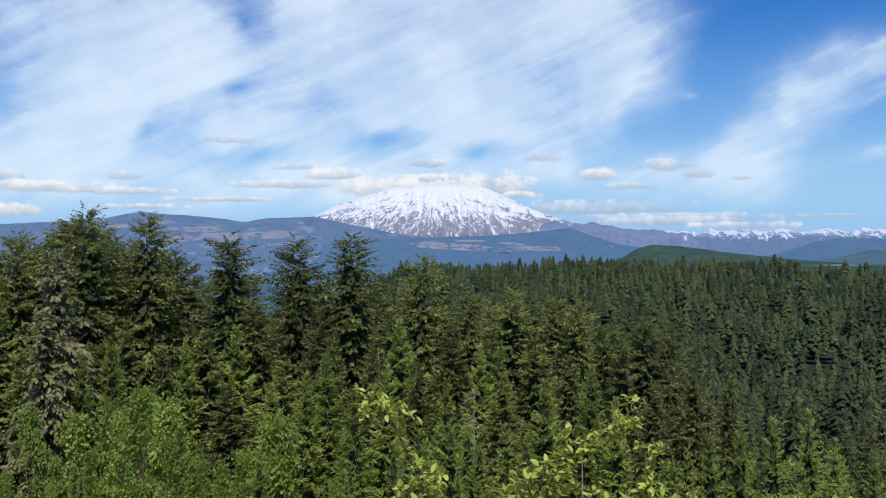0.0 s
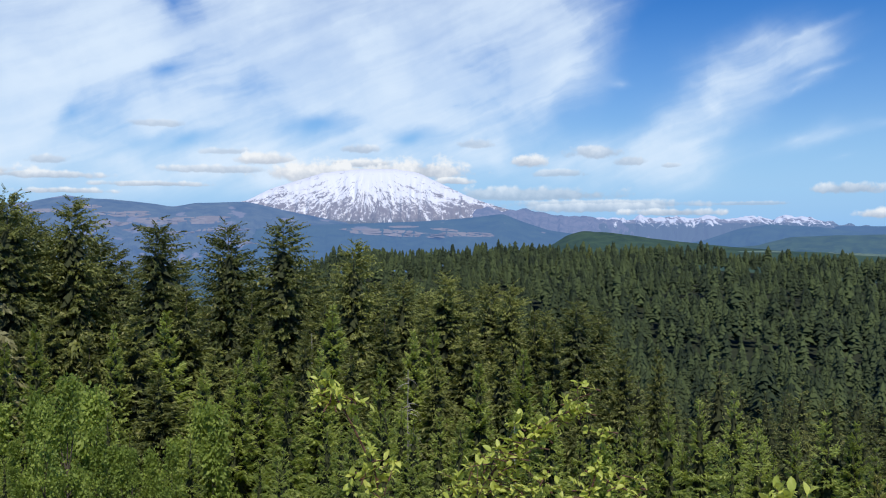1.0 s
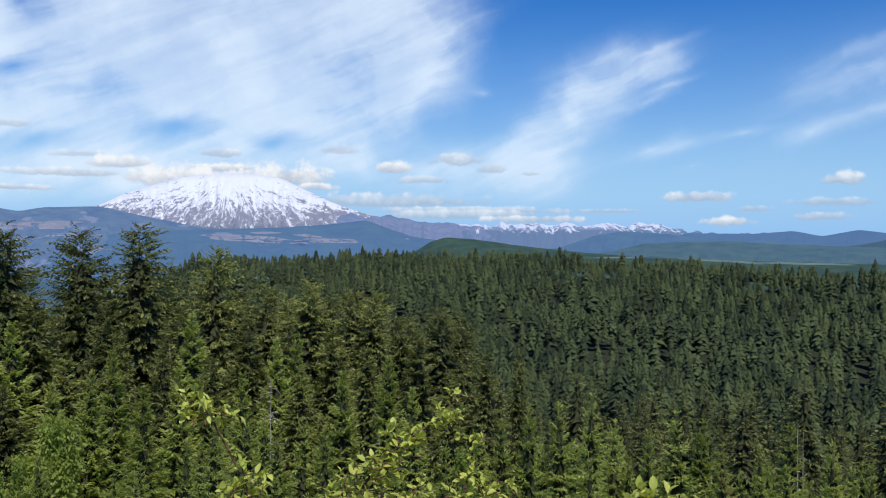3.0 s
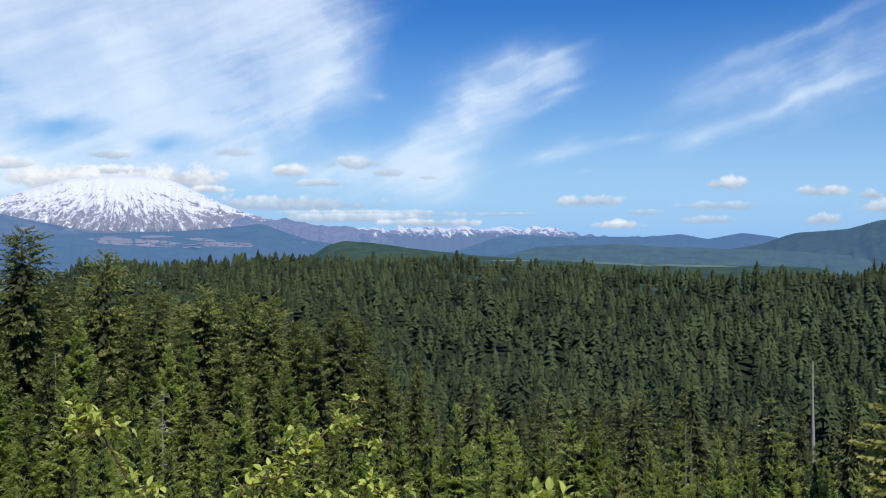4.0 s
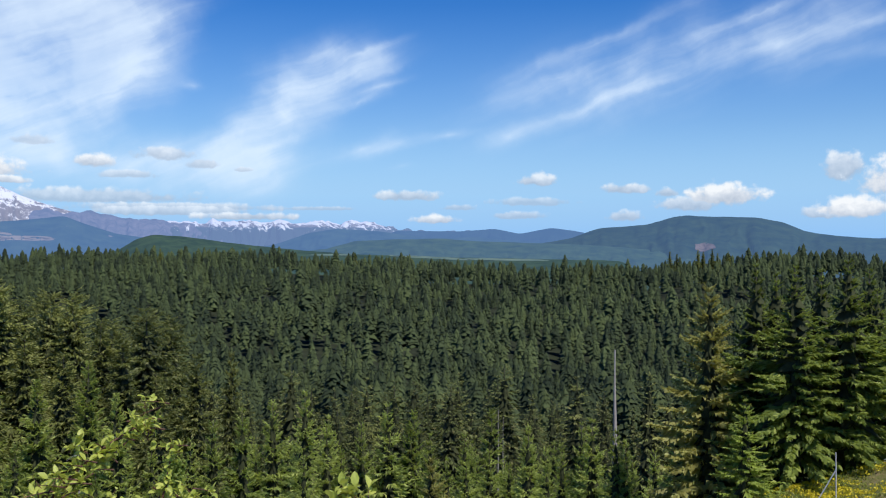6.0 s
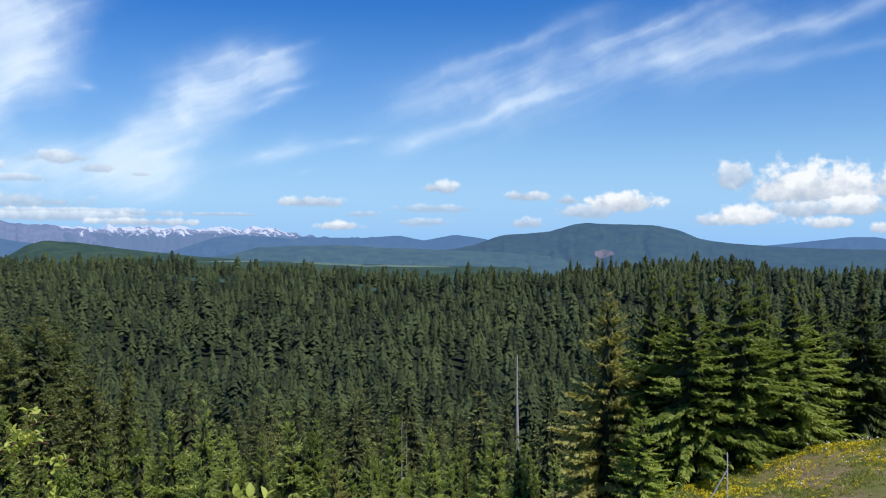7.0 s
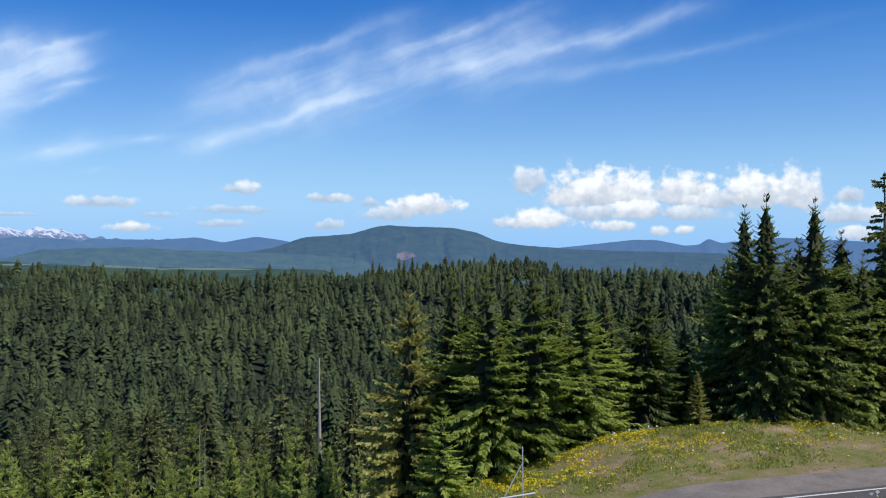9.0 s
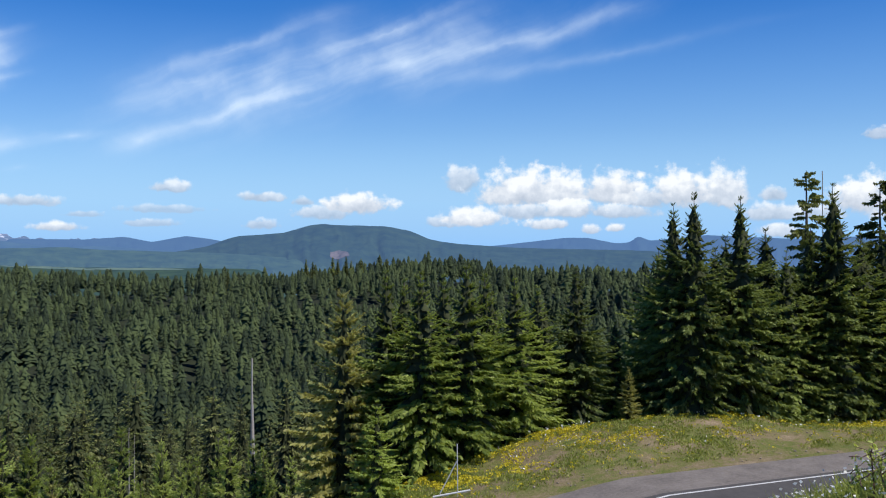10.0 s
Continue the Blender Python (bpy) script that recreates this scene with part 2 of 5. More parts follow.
def foliage(name, dark, light, tip=None, translucent=0.25, patch=0.15, rough=0.55, by_tree=0.0):
    """Needles or leaves: colour by tree, by spray and by patch; a little light comes through."""
    m, tree, p = material(name, rough, 0.25)
    island = node(tree, "ShaderNodeNewGeometry").outputs["Random Per Island"]
    each = node(tree, "ShaderNodeObjectInfo").outputs["Random"]
    spots = noise_of(tree, patch, 5.0, 0.6)
    fac = calc(tree, "ADD", calc(tree, "MULTIPLY", island, 0.38), calc(tree, "MULTIPLY", calc(tree, "SUBTRACT", spots, 0.5), 1.6))
    if by_tree:
        own = node(tree, "ShaderNodeAttribute")
        own.attribute_name = "tree"
        fac = calc(tree, "ADD", fac, calc(tree, "MULTIPLY", calc(tree, "SUBTRACT", own.outputs["Fac"], 0.5), by_tree))
    fac = calc(tree, "ADD", fac, calc(tree, "MULTIPLY", calc(tree, "SUBTRACT", each, 0.35), 0.8), clamp=True)
    colour = ramp(tree, fac, [(0.0, dark), (0.55, tuple((a + b) / 2 for a, b in zip(dark, light))), (1.0, light)])
    if tip:
        colour = blend(tree, ramp(tree, island, [(0.80, 0.0), (0.95, 0.6)]), colour, tip)
    tree.links.new(colour, p.inputs["Base Color"])
    if translucent:
        tl = node(tree, "ShaderNodeBsdfTranslucent", {0: blend(tree, 0.5, colour, (light[0] * 1.3, light[1] * 1.3, light[2] * 0.6))})
        mix = node(tree, "ShaderNodeMixShader", {0: translucent, 1: p.outputs[0], 2: tl.outputs[0]})
        tree.links.new(mix.outputs[0], tree.nodes["Material Output"].inputs[0])
    return m


def two_tone(name, dark, light, scale, rough=0.8, stretch=(1, 1, 1), bump=0.0, coords="Object", spec=0.3):
    m, tree, p = material(name, rough, spec)
    a = noise_of(tree, scale, 6.0, 0.6, stretch, coords)
    b = noise_of(tree, scale * 9.0, 4.0, 0.6, stretch, coords)
    fac = calc(tree, "ADD", calc(tree, "MULTIPLY", a, 0.7), calc(tree, "MULTIPLY", b, 0.45))
    tree.links.new(ramp(tree, fac, [(0.38, dark), (0.74, light)]), p.inputs["Base Color"])
    if bump:
        n = node(tree, "ShaderNodeBump", {"Strength": bump, "Distance": 0.05, "Height": b})
        tree.links.new(n.outputs[0], p.inputs["Normal"])
    return m


M_FIR = foliage("fir_needles", (0.11, 0.155, 0.036), (0.36, 0.43, 0.10), tip=(0.46, 0.52, 0.14), translucent=0.42)
# darker copy of the fir needles, with the right-hand group's shade in its colour
M_SHADY = foliage("shaded_fir_needles", (0.072, 0.102, 0.03), (0.29, 0.35, 0.085), tip=(0.32, 0.36, 0.11), translucent=0.3)
M_FRESH = foliage("bright_needles", (0.19, 0.26, 0.05), (0.43, 0.51, 0.12), tip=(0.52, 0.57, 0.17), translucent=0.45)
M_YOUNG = foliage("young_fir_needles", (0.17, 0.225, 0.055), (0.48, 0.55, 0.16), tip=(0.58, 0.62, 0.22), translucent=0.48)
M_OLD = foliage("old_fir_needles", (0.07, 0.088, 0.028), (0.31, 0.335, 0.09), tip=(0.33, 0.32, 0.13), translucent=0.27)
M_BROWN = foliage("browned_needles", (0.27, 0.265, 0.085), (0.50, 0.47, 0.17), tip=(0.46, 0.52, 0.16), translucent=0.42)
M_LICHEN = foliage("lichen_needles", (0.09, 0.095, 0.04), (0.27, 0.26, 0.125), translucent=0.2)
M_ALDER = foliage("alder_leaves", (0.15, 0.21, 0.04), (0.38, 0.47, 0.105), translucent=0.38)
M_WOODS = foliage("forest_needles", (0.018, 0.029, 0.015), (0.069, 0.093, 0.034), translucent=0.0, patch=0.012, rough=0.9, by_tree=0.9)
M_MID = foliage("valley_fir_needles", (0.060, 0.080, 0.028), (0.235, 0.26, 0.075), tip=(0.28, 0.25, 0.11), translucent=0.2)
# near-black crown cores: the shade between boughs put into the colour
M_CORE_SHADE = two_tone("crown_core_shade", (0.016, 0.022, 0.009), (0.05, 0.058, 0.022), 0.8, 0.95)
M_LEAF = foliage("willow_leaf", (0.34, 0.40, 0.07), (0.60, 0.63, 0.17), translucent=0.35, patch=3.0, rough=0.4)
M_BARK = two_tone("bark", (0.05, 0.038, 0.03), (0.16, 0.13, 0.10), 2.0, 0.9, (1, 1, 0.15), 0.6)
M_SNAG = two_tone("weathered_wood", (0.22, 0.20, 0.18), (0.44, 0.41, 0.37), 1.5, 0.85, (1, 1, 0.1), 0.4)
M_STEM = two_tone("red_stem", (0.055, 0.025, 0.018), (0.15, 0.075, 0.05), 12.0, 0.6)


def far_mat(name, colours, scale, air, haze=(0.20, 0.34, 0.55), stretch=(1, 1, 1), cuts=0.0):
    """Distant woods and hillsides; sky-blue haze is mixed into the surface as emission."""
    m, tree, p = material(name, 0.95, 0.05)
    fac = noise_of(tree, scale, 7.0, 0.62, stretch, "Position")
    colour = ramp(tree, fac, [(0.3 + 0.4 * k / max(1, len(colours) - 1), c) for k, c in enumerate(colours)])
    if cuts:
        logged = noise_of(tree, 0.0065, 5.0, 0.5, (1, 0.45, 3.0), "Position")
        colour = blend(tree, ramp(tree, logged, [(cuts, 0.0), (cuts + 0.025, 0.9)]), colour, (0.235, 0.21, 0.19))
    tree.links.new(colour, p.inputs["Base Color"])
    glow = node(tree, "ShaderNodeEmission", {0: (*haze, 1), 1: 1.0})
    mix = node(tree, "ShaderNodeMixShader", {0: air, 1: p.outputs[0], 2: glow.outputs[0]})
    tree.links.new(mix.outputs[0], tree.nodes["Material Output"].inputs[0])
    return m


def snow_mat(name, line, depth, air, haze, slant, scale, more=0.0, summit=None):
    """Rock with snow that breaks up into gully streaks towards the snow line, and blue woods far below it."""
    m, tree, p = material(name, 0.9, 0.1)
    z = node(tree, "ShaderNodeSeparateXYZ", {0: node(tree, "ShaderNodeNewGeometry").outputs["Position"]}).outputs[2]
    streak = noise_of(tree, scale, 8.0, 0.68, slant, "Position")
    if summit:
        xyz = node(tree, "ShaderNodeSeparateXYZ", {0: node(tree, "ShaderNodeNewGeometry").outputs["Position"]}).outputs
        fan = calc(tree, "ARCTAN2", calc(tree, "SUBTRACT", xyz[0], summit[0]), calc(tree, "SUBTRACT", summit[1], xyz[2]))
        fan = calc(tree, "ADD", fan, calc(tree, "MULTIPLY", streak, 0.30))
        ribs = node(tree, "ShaderNodeCombineXYZ", {0: calc(tree, "MULTIPLY", fan, 17.0), 1: calc(tree, "MULTIPLY", z, 0.011)}).outputs[0]
        ribs = node(tree, "ShaderNodeTexNoise", {"Vector": ribs, "Scale": 1.6, "Detail": 6.0, "Roughness": 0.66}).outputs["Fac"]
        streak = calc(tree, "ADD", calc(tree, "MULTIPLY", ribs, 0.72), calc(tree, "MULTIPLY", streak, 0.28))
    grit = noise_of(tree, scale * 2.2, 6.0, 0.6, (1, 1, 1.2), "Position")
    up = calc(tree, "DIVIDE", calc(tree, "SUBTRACT", z, line), depth)
    amount = calc(tree, "ADD", calc(tree, "MULTIPLY", up, 0.32), calc(tree, "ADD", calc(tree, "MULTIPLY", streak, 1.9), calc(tree, "MULTIPLY", grit, 0.6)))
    snow = ramp(tree, calc(tree, "ADD", amount, more - 0.75), [(0.42, 0.0), (0.50, 1.0)])
    rock = blend(tree, grit, (0.10, 0.09, 0.10), (0.26, 0.215, 0.21))
    shift = calc(tree, "ADD", calc(tree, "MULTIPLY", up, 1.0), 0.55)
    woods = ramp(tree, calc(tree, "ADD", shift, calc(tree, "MULTIPLY", calc(tree, "SUBTRACT", grit, 0.5), 0.5)), [(0.30, 1.0), (0.48, 0.0)])
    ground = blend(tree, woods, rock, (0.025, 0.045, 0.045))
    tree.links.new(blend(tree, snow, ground, (0.86, 0.87, 0.9)), p.inputs["Base Color"])
    # aerial haze painted over snow, rock and woods as a blue emission
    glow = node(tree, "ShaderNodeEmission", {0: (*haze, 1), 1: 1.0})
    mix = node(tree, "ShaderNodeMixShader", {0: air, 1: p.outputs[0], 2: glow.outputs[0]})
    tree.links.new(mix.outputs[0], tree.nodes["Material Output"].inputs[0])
    return m


# blue of the painted distance haze, given off by the far surfaces
HAZE_BLUE = (0.15, 0.30, 0.66)
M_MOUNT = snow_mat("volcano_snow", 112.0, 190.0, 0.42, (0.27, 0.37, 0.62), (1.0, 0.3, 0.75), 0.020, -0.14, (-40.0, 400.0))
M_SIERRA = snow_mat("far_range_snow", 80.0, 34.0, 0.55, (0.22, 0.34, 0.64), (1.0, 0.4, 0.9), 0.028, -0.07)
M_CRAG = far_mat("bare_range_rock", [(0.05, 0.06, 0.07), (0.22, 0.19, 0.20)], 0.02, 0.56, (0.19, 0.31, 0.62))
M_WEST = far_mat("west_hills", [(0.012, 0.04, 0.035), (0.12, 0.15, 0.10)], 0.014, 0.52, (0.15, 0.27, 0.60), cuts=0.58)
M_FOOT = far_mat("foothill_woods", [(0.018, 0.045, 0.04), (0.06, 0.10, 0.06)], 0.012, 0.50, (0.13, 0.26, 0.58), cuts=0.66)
M_EAST = far_mat("east_ridge_woods", [(0.02, 0.04, 0.04), (0.035, 0.06, 0.05)], 0.010, 0.46, HAZE_BLUE)
M_BUTTE = far_mat("butte_woods", [(0.015, 0.035, 0.03), (0.04, 0.07, 0.04)], 0.02, 0.23, HAZE_BLUE)
M_LOW = far_mat("low_hill_woods", [(0.02, 0.045, 0.025), (0.06, 0.10, 0.04)], 0.02, 0.26, HAZE_BLUE)
M_HILL = far_mat("hill_woods", [(0.015, 0.035, 0.02), (0.05, 0.085, 0.035)], 0.035, 0.07, HAZE_BLUE)
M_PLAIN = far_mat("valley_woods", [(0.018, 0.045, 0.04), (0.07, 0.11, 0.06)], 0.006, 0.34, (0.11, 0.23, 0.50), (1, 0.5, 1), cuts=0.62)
M_CUT = far_mat("clearcut_soil", [(0.19, 0.155, 0.13), (0.31, 0.265, 0.23)], 0.02, 0.36, HAZE_BLUE)
M_FIELD = far_mat("pale_green_clearing", [(0.08, 0.12, 0.05), (0.15, 0.19, 0.08)], 0.02, 0.2, HAZE_BLUE)
M_QUARRY = far_mat("quarry_rock", [(0.10, 0.085, 0.085), (0.20, 0.165, 0.16)], 0.05, 0.18, HAZE_BLUE)
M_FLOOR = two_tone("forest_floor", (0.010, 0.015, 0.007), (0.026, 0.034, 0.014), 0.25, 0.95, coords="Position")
M_SOIL = two_tone("bluff_soil", (0.10, 0.09, 0.05), (0.26, 0.22, 0.13), 0.5, 0.95, bump=0.5, coords="Position")
M_ROAD = two_tone("asphalt", (0.055, 0.052, 0.05), (0.085, 0.08, 0.075), 0.6, 0.85, (1, 1, 1), 0.2, "Position")
M_SHOULDER = two_tone("gravel_shoulder", (0.108, 0.095, 0.085), (0.20, 0.178, 0.157), 0.7, 0.95, (1, 1, 1), 0.5, "Position")
M_LINE = two_tone("road_paint", (0.42, 0.42, 0.40), (0.66, 0.66, 0.64), 3.0, 0.6, coords="Position")


m, tree, p = material("bank_grass", 0.95, 0.1)
dry = noise_of(tree, 0.4, 7.0, 0.68, (1, 1, 1), "Position")
fine = noise_of(tree, 5.0, 5.0, 0.65, (1, 1, 1), "Position")
tree.links.new(ramp(tree, calc(tree, "ADD", calc(tree, "MULTIPLY", dry, 0.75), calc(tree, "MULTIPLY", fine, 0.3)),
                    [(0.40, (0.09, 0.12, 0.026)), (0.50, (0.145, 0.145, 0.05)), (0.57, (0.195, 0.155, 0.088)), (0.70, (0.30, 0.235, 0.165))]), p.inputs["Base Color"])
tree.links.new(node(tree, "ShaderNodeBump", {"Strength": 0.8, "Distance": 0.12, "Height": fine}).outputs[0], p.inputs["Normal"])
M_BANK = m


# ---- mesh helpers ----
def quick_mesh(name, verts, faces, mats, slots=None, smooth=False):
    """A mesh from arrays: faces all with the same number of corners."""
    verts, faces = np.asarray(verts, np.float32).reshape(-1, 3), np.asarray(faces, np.int32)
    me = bpy.data.meshes.new(name)
    n, k = faces.shape
    me.vertices.add(len(verts))
    me.vertices.foreach_set("co", verts.ravel())
    me.loops.add(n * k)
    me.loops.foreach_set("vertex_index", faces.ravel())
    me.polygons.add(n)
    me.polygons.foreach_set("loop_start", np.arange(0, n * k, k, dtype=np.int32))
    for mat in mats if isinstance(mats, (list, tuple)) else [mats]:
        me.materials.append(mat)
    if slots is not None:
        me.polygons.foreach_set("material_index", np.asarray(slots, np.int32))
    if smooth:
        me.polygons.foreach_set("use_smooth", np.ones(n, bool))
    me.update(calc_edges=True)
    return me


def part(name, me, parent, label=""):
    ob = new(name, me)
    ob.parent = parent
    return tagged(ob, label) if label else ob


def grid_faces(rows_, cols, wrap=False):
    i, j = np.meshgrid(np.arange(rows_ - 1), np.arange(cols if wrap else cols - 1), indexing="ij")
    a, b = i * cols + j, i * cols + (j + 1) % cols
    return np.stack([a, b, b + cols, a + cols], -1).reshape(-1, 4)


def hash01(i, j, seed):
    h = np.sin(i * 127.1 + j * 311.7 + seed * 74.7) * 43758.5453
    return h - np.floor(h)


def value_noise(x, y, seed=0):
    i, j = np.floor(x), np.floor(y)
    u, v = x - i, y - j
    u, v = u * u * (3 - 2 * u), v * v * (3 - 2 * v)
    a, b = hash01(i, j, seed), hash01(i + 1, j, seed)
    c, d = hash01(i, j + 1, seed), hash01(i + 1, j + 1, seed)
    return (a * (1 - u) + b * u) * (1 - v) + (c * (1 - u) + d * u) * v - 0.5


def fbm(x, y, seed=0, octaves=5, gain=0.5):
    out, amp = 0.0, 1.0
    for k in range(octaves):
        out = out + amp * value_noise(x * 2 ** k, y * 2 ** k, seed + k)
        amp *= gain
    return out


def smooth01(a, b, x):
    t_ = np.clip((x - a) / (b - a), 0, 1)
    return t_ * t_ * (3 - 2 * t_)


def tube(path, radii, sides=7):
    """A tapered tube along points, closed at the tip."""
    path, radii = np.asarray(path, float), np.asarray(radii, float)
    tang = np.gradient(path, axis=0)
    tang /= np.linalg.norm(tang, axis=1, keepdims=True) + 1e-9
    ref = np.array([1.0, 0.13, 0.07])
    s1 = np.cross(tang, ref)
    s1 /= np.linalg.norm(s1, axis=1, keepdims=True) + 1e-9
    s2 = np.cross(tang, s1)
    ang = np.linspace(0, 2 * np.pi, sides, endpoint=False)
    v = path[:, None] + radii[:, None, None] * (np.cos(ang)[None, :, None] * s1[:, None] + np.sin(ang)[None, :, None] * s2[:, None])
    return v.reshape(-1, 3), grid_faces(len(path), sides, True)


# ---- the lie of the land ----
ROAD_DIR, ROAD_OUT = np.array([0.877, -0.481]), np.array([0.481, 0.877])
LINE_AT = 31.35                      # the road's edge line, metres out from the viewpoint
PROFILE_R = [0, 20, 50, 70, 110, 200, 300, 400]
PROFILE_Z = [6, -3, -13, -18, -28, -48, -62, -68]
CREST_AZ = [-180, -30, -9, -6, -2.5, 0, 6, 12, 20, 28, 36, 42, 46, 50, 56, 64, 80, 180]
CREST_EL = [-4.5, -4.5, -4.2, -3.0, -0.95, -0.65, -0.6, -0.55, -0.8, -1.15, -1.45, -1.4, -1.0, -0.8, -1.0, -1.15, -1.2, -4.5]


BANK_U, BANK_Z = [8, 15.3, 17.1, 19.8, 22.6, 24.6, 28, 35.5, 41.7, 46.8, 70], [-2.6, -1.8, -1.5, -0.9, -0.05, 0.3, 0.6, 0.45, -0.25, -0.6, -0.95]   # the bank's top


def ground_z(x, y):
    x, y = np.asarray(x, float), np.asarray(y, float)
    r, az = np.hypot(x, y), np.degrees(np.arctan2(x, y))
    u, q = x * ROAD_DIR[0] + y * ROAD_DIR[1], x * ROAD_OUT[0] + y * ROAD_OUT[1]
    crest = EYE + 900 * np.tan(np.radians(np.interp(az, CREST_AZ, CREST_EL))) - 23
    valley = np.interp(r, PROFILE_R, PROFILE_Z)
    rise = -68 + (crest + 68) * smooth01(400, 900, r) ** 0.8
    valley = np.where(r > 400, rise, valley)
    valley = np.where(r > 900, crest + (-78 - crest) * smooth01(900, 1350, r), valley)
    valley = valley + fbm(x / 90, y / 90, 3) * 9 * smooth01(120, 300, r) * (1 - smooth01(1200, 1500, r))
    road = np.clip(0.12 * np.minimum(u - 22.8, 0), -20, 0)
    turn_off = az - 28.8
    fall = np.where((turn_off < 0) & (turn_off > -120), r * np.cos(np.radians(np.maximum(turn_off, -18))), q)
    bluff = 8.4 + (road - 8.4) * smooth01(2.5, 20, fall) + fbm(x / 3, y / 3, 5) * 0.2 * smooth01(0.5, 6, q) * (1 - smooth01(14, 20, q))
    crown = np.interp(u, BANK_U, BANK_Z)
    bank = smooth01(6, 12, u) * (crown - road) * smooth01(35.7, 42.5, q) - 0.2 * np.clip(q - 43, 0, 30) + fbm(x / 2.2, y / 2.2, 9) * 0.26 * smooth01(35.8, 38, q)
    bank = bank + (0.40 * smooth01(3.0, 5.2, u) * (1 - smooth01(5, 7.5, q)) * smooth01(0.5, 2.5, q))
    shelf = bluff + bank
    edge = 36.2 + 6.8 * smooth01(12, 17, u) + 15 * smooth01(22, 36, u)
    return shelf + (valley - shelf) * smooth01(edge, edge + 24, q)


def spot(az, r):
    a = math.radians(az)
    return r * math.sin(a), r * math.cos(a)


# the ground: one sheet from the bluff to the horizon
azs = np.concatenate([np.arange(-180, -34, 4.0), np.arange(-34, 90, 0.5), np.arange(90, 180, 4.0)])
rs = np.concatenate([np.arange(0.02, 14, 0.5), np.arange(14, 64, 0.8), np.geomspace(64, 4900, 90)])
A_, R_ = np.meshgrid(np.radians(azs), rs)
X_, Y_ = R_ * np.sin(A_), R_ * np.cos(A_)
Z_ = ground_z(X_, Y_)
faces = grid_faces(len(rs), len(azs), True)
cx, cy = X_.ravel()[faces].mean(1), Y_.ravel()[faces].mean(1)
cr, cu, cq = np.hypot(cx, cy), cx * ROAD_DIR[0] + cy * ROAD_DIR[1], cx * ROAD_OUT[0] + cy * ROAD_OUT[1]
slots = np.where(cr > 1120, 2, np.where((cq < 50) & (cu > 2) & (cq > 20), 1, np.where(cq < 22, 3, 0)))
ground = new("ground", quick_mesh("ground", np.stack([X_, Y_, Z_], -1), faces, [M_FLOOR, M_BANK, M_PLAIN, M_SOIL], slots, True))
tagged(ground, "forested valley floor and grassy bluff below the viewpoint", "ground", kind="structure")


def strip(name, mat, q0, q1, u0, u1, lift, label, category):
    """A band along the road."""
    us, qs = np.arange(u0, u1, 1.0), np.linspace(q0, q1, 9)
    U, Q = np.meshgrid(us, qs)
    x, y = U * ROAD_DIR[0] + Q * ROAD_OUT[0], U * ROAD_DIR[1] + Q * ROAD_OUT[1]
    z = np.clip(0.12 * np.minimum(U - 22.8, 0), -20, 0) + lift
    ob = new(name, quick_mesh(name, np.stack([x, y, z], -1), grid_faces(len(qs), len(us)), mat, None, True))
    return tagged(ob, label, category, kind="structure")


strip("road", M_ROAD, 24.3, 31.75, -60, 150, 0.06, "grey asphalt road with a white edge line", "road")
strip("road_shoulder", M_SHOULDER, 31.75, 34.5, -60, 150, 0.05, "brown-grey gravel shoulder beside the road", "shoulder")
strip("road_edge_line", M_LINE, 31.28, 31.42, -60, 150, 0.066, "white painted line along the road edge", "road marking")


# ---- far hills and mountains ----
def ridge(name, mat, rc, r0, points, label, category, rough=3.0, gully=0.0, power=1.6, seed=0, foot=-78.0, jag=0.0):
    """A range at the level distance rc whose crest rises to the given elevations; its foot lies at r0."""
    az0, az1 = points[0][0], points[-1][0]
    az = np.arange(az0 - 3, az1 + 3, 0.1)
    pa, pe = np.array(points).T
    el = np.interp(az, pa, pe)
    k = np.hanning(9)
    el = np.convolve(np.pad(el, 4, mode="edge"), k / k.sum(), mode="valid")
    el = el + jag * (0.35 - 2.2 * np.abs(fbm(az / 0.9, 0 * az, seed + 50, 4)))
    crest = EYE + rc * np.tan(np.radians(el))
    ends = smooth01(az0 - 3, az0, az) * (1 - smooth01(az1, az1 + 3, az))
    crest = foot - 5 + (crest - foot + 5) * ends
    s = np.concatenate([np.linspace(0, 1, 34), np.linspace(1.04, 1.3, 6)])
    S, AZ = np.meshgrid(s, az, indexing="ij")
    rr = r0 + (rc - r0) * S
    rise = np.where(S <= 1, np.clip(S, 0, 1) ** power, 1 - (np.clip(S - 1, 0, 1) / 0.3) ** 1.2)
    arc = AZ * rc / 57.3
    z = foot - 4 + (crest[None] - foot + 4) * rise
    bend = fbm(arc / 60, rr / 300, seed + 20, 4)
    fold = 1 - 2 * np.abs(fbm(arc / 48 + bend * 0.8, rr / 700, seed, 4))
    body = np.sin(np.pi * np.clip(S, 0, 1)) ** 0.7
    z = z + gully * (fold - 0.75) * body * (crest[None] - foot) * 0.01 + fbm(arc / 26, rr / 26, seed + 9, 4) * rough * (0.25 + 0.75 * body)
    x, y = rr * np.sin(np.radians(AZ)), rr * np.cos(np.radians(AZ))
    ob = new(name, quick_mesh(name, np.stack([x, y, z], -1), grid_faces(len(s), len(az)), mat, None, True))
    return tagged(ob, label, category, kind="structure")


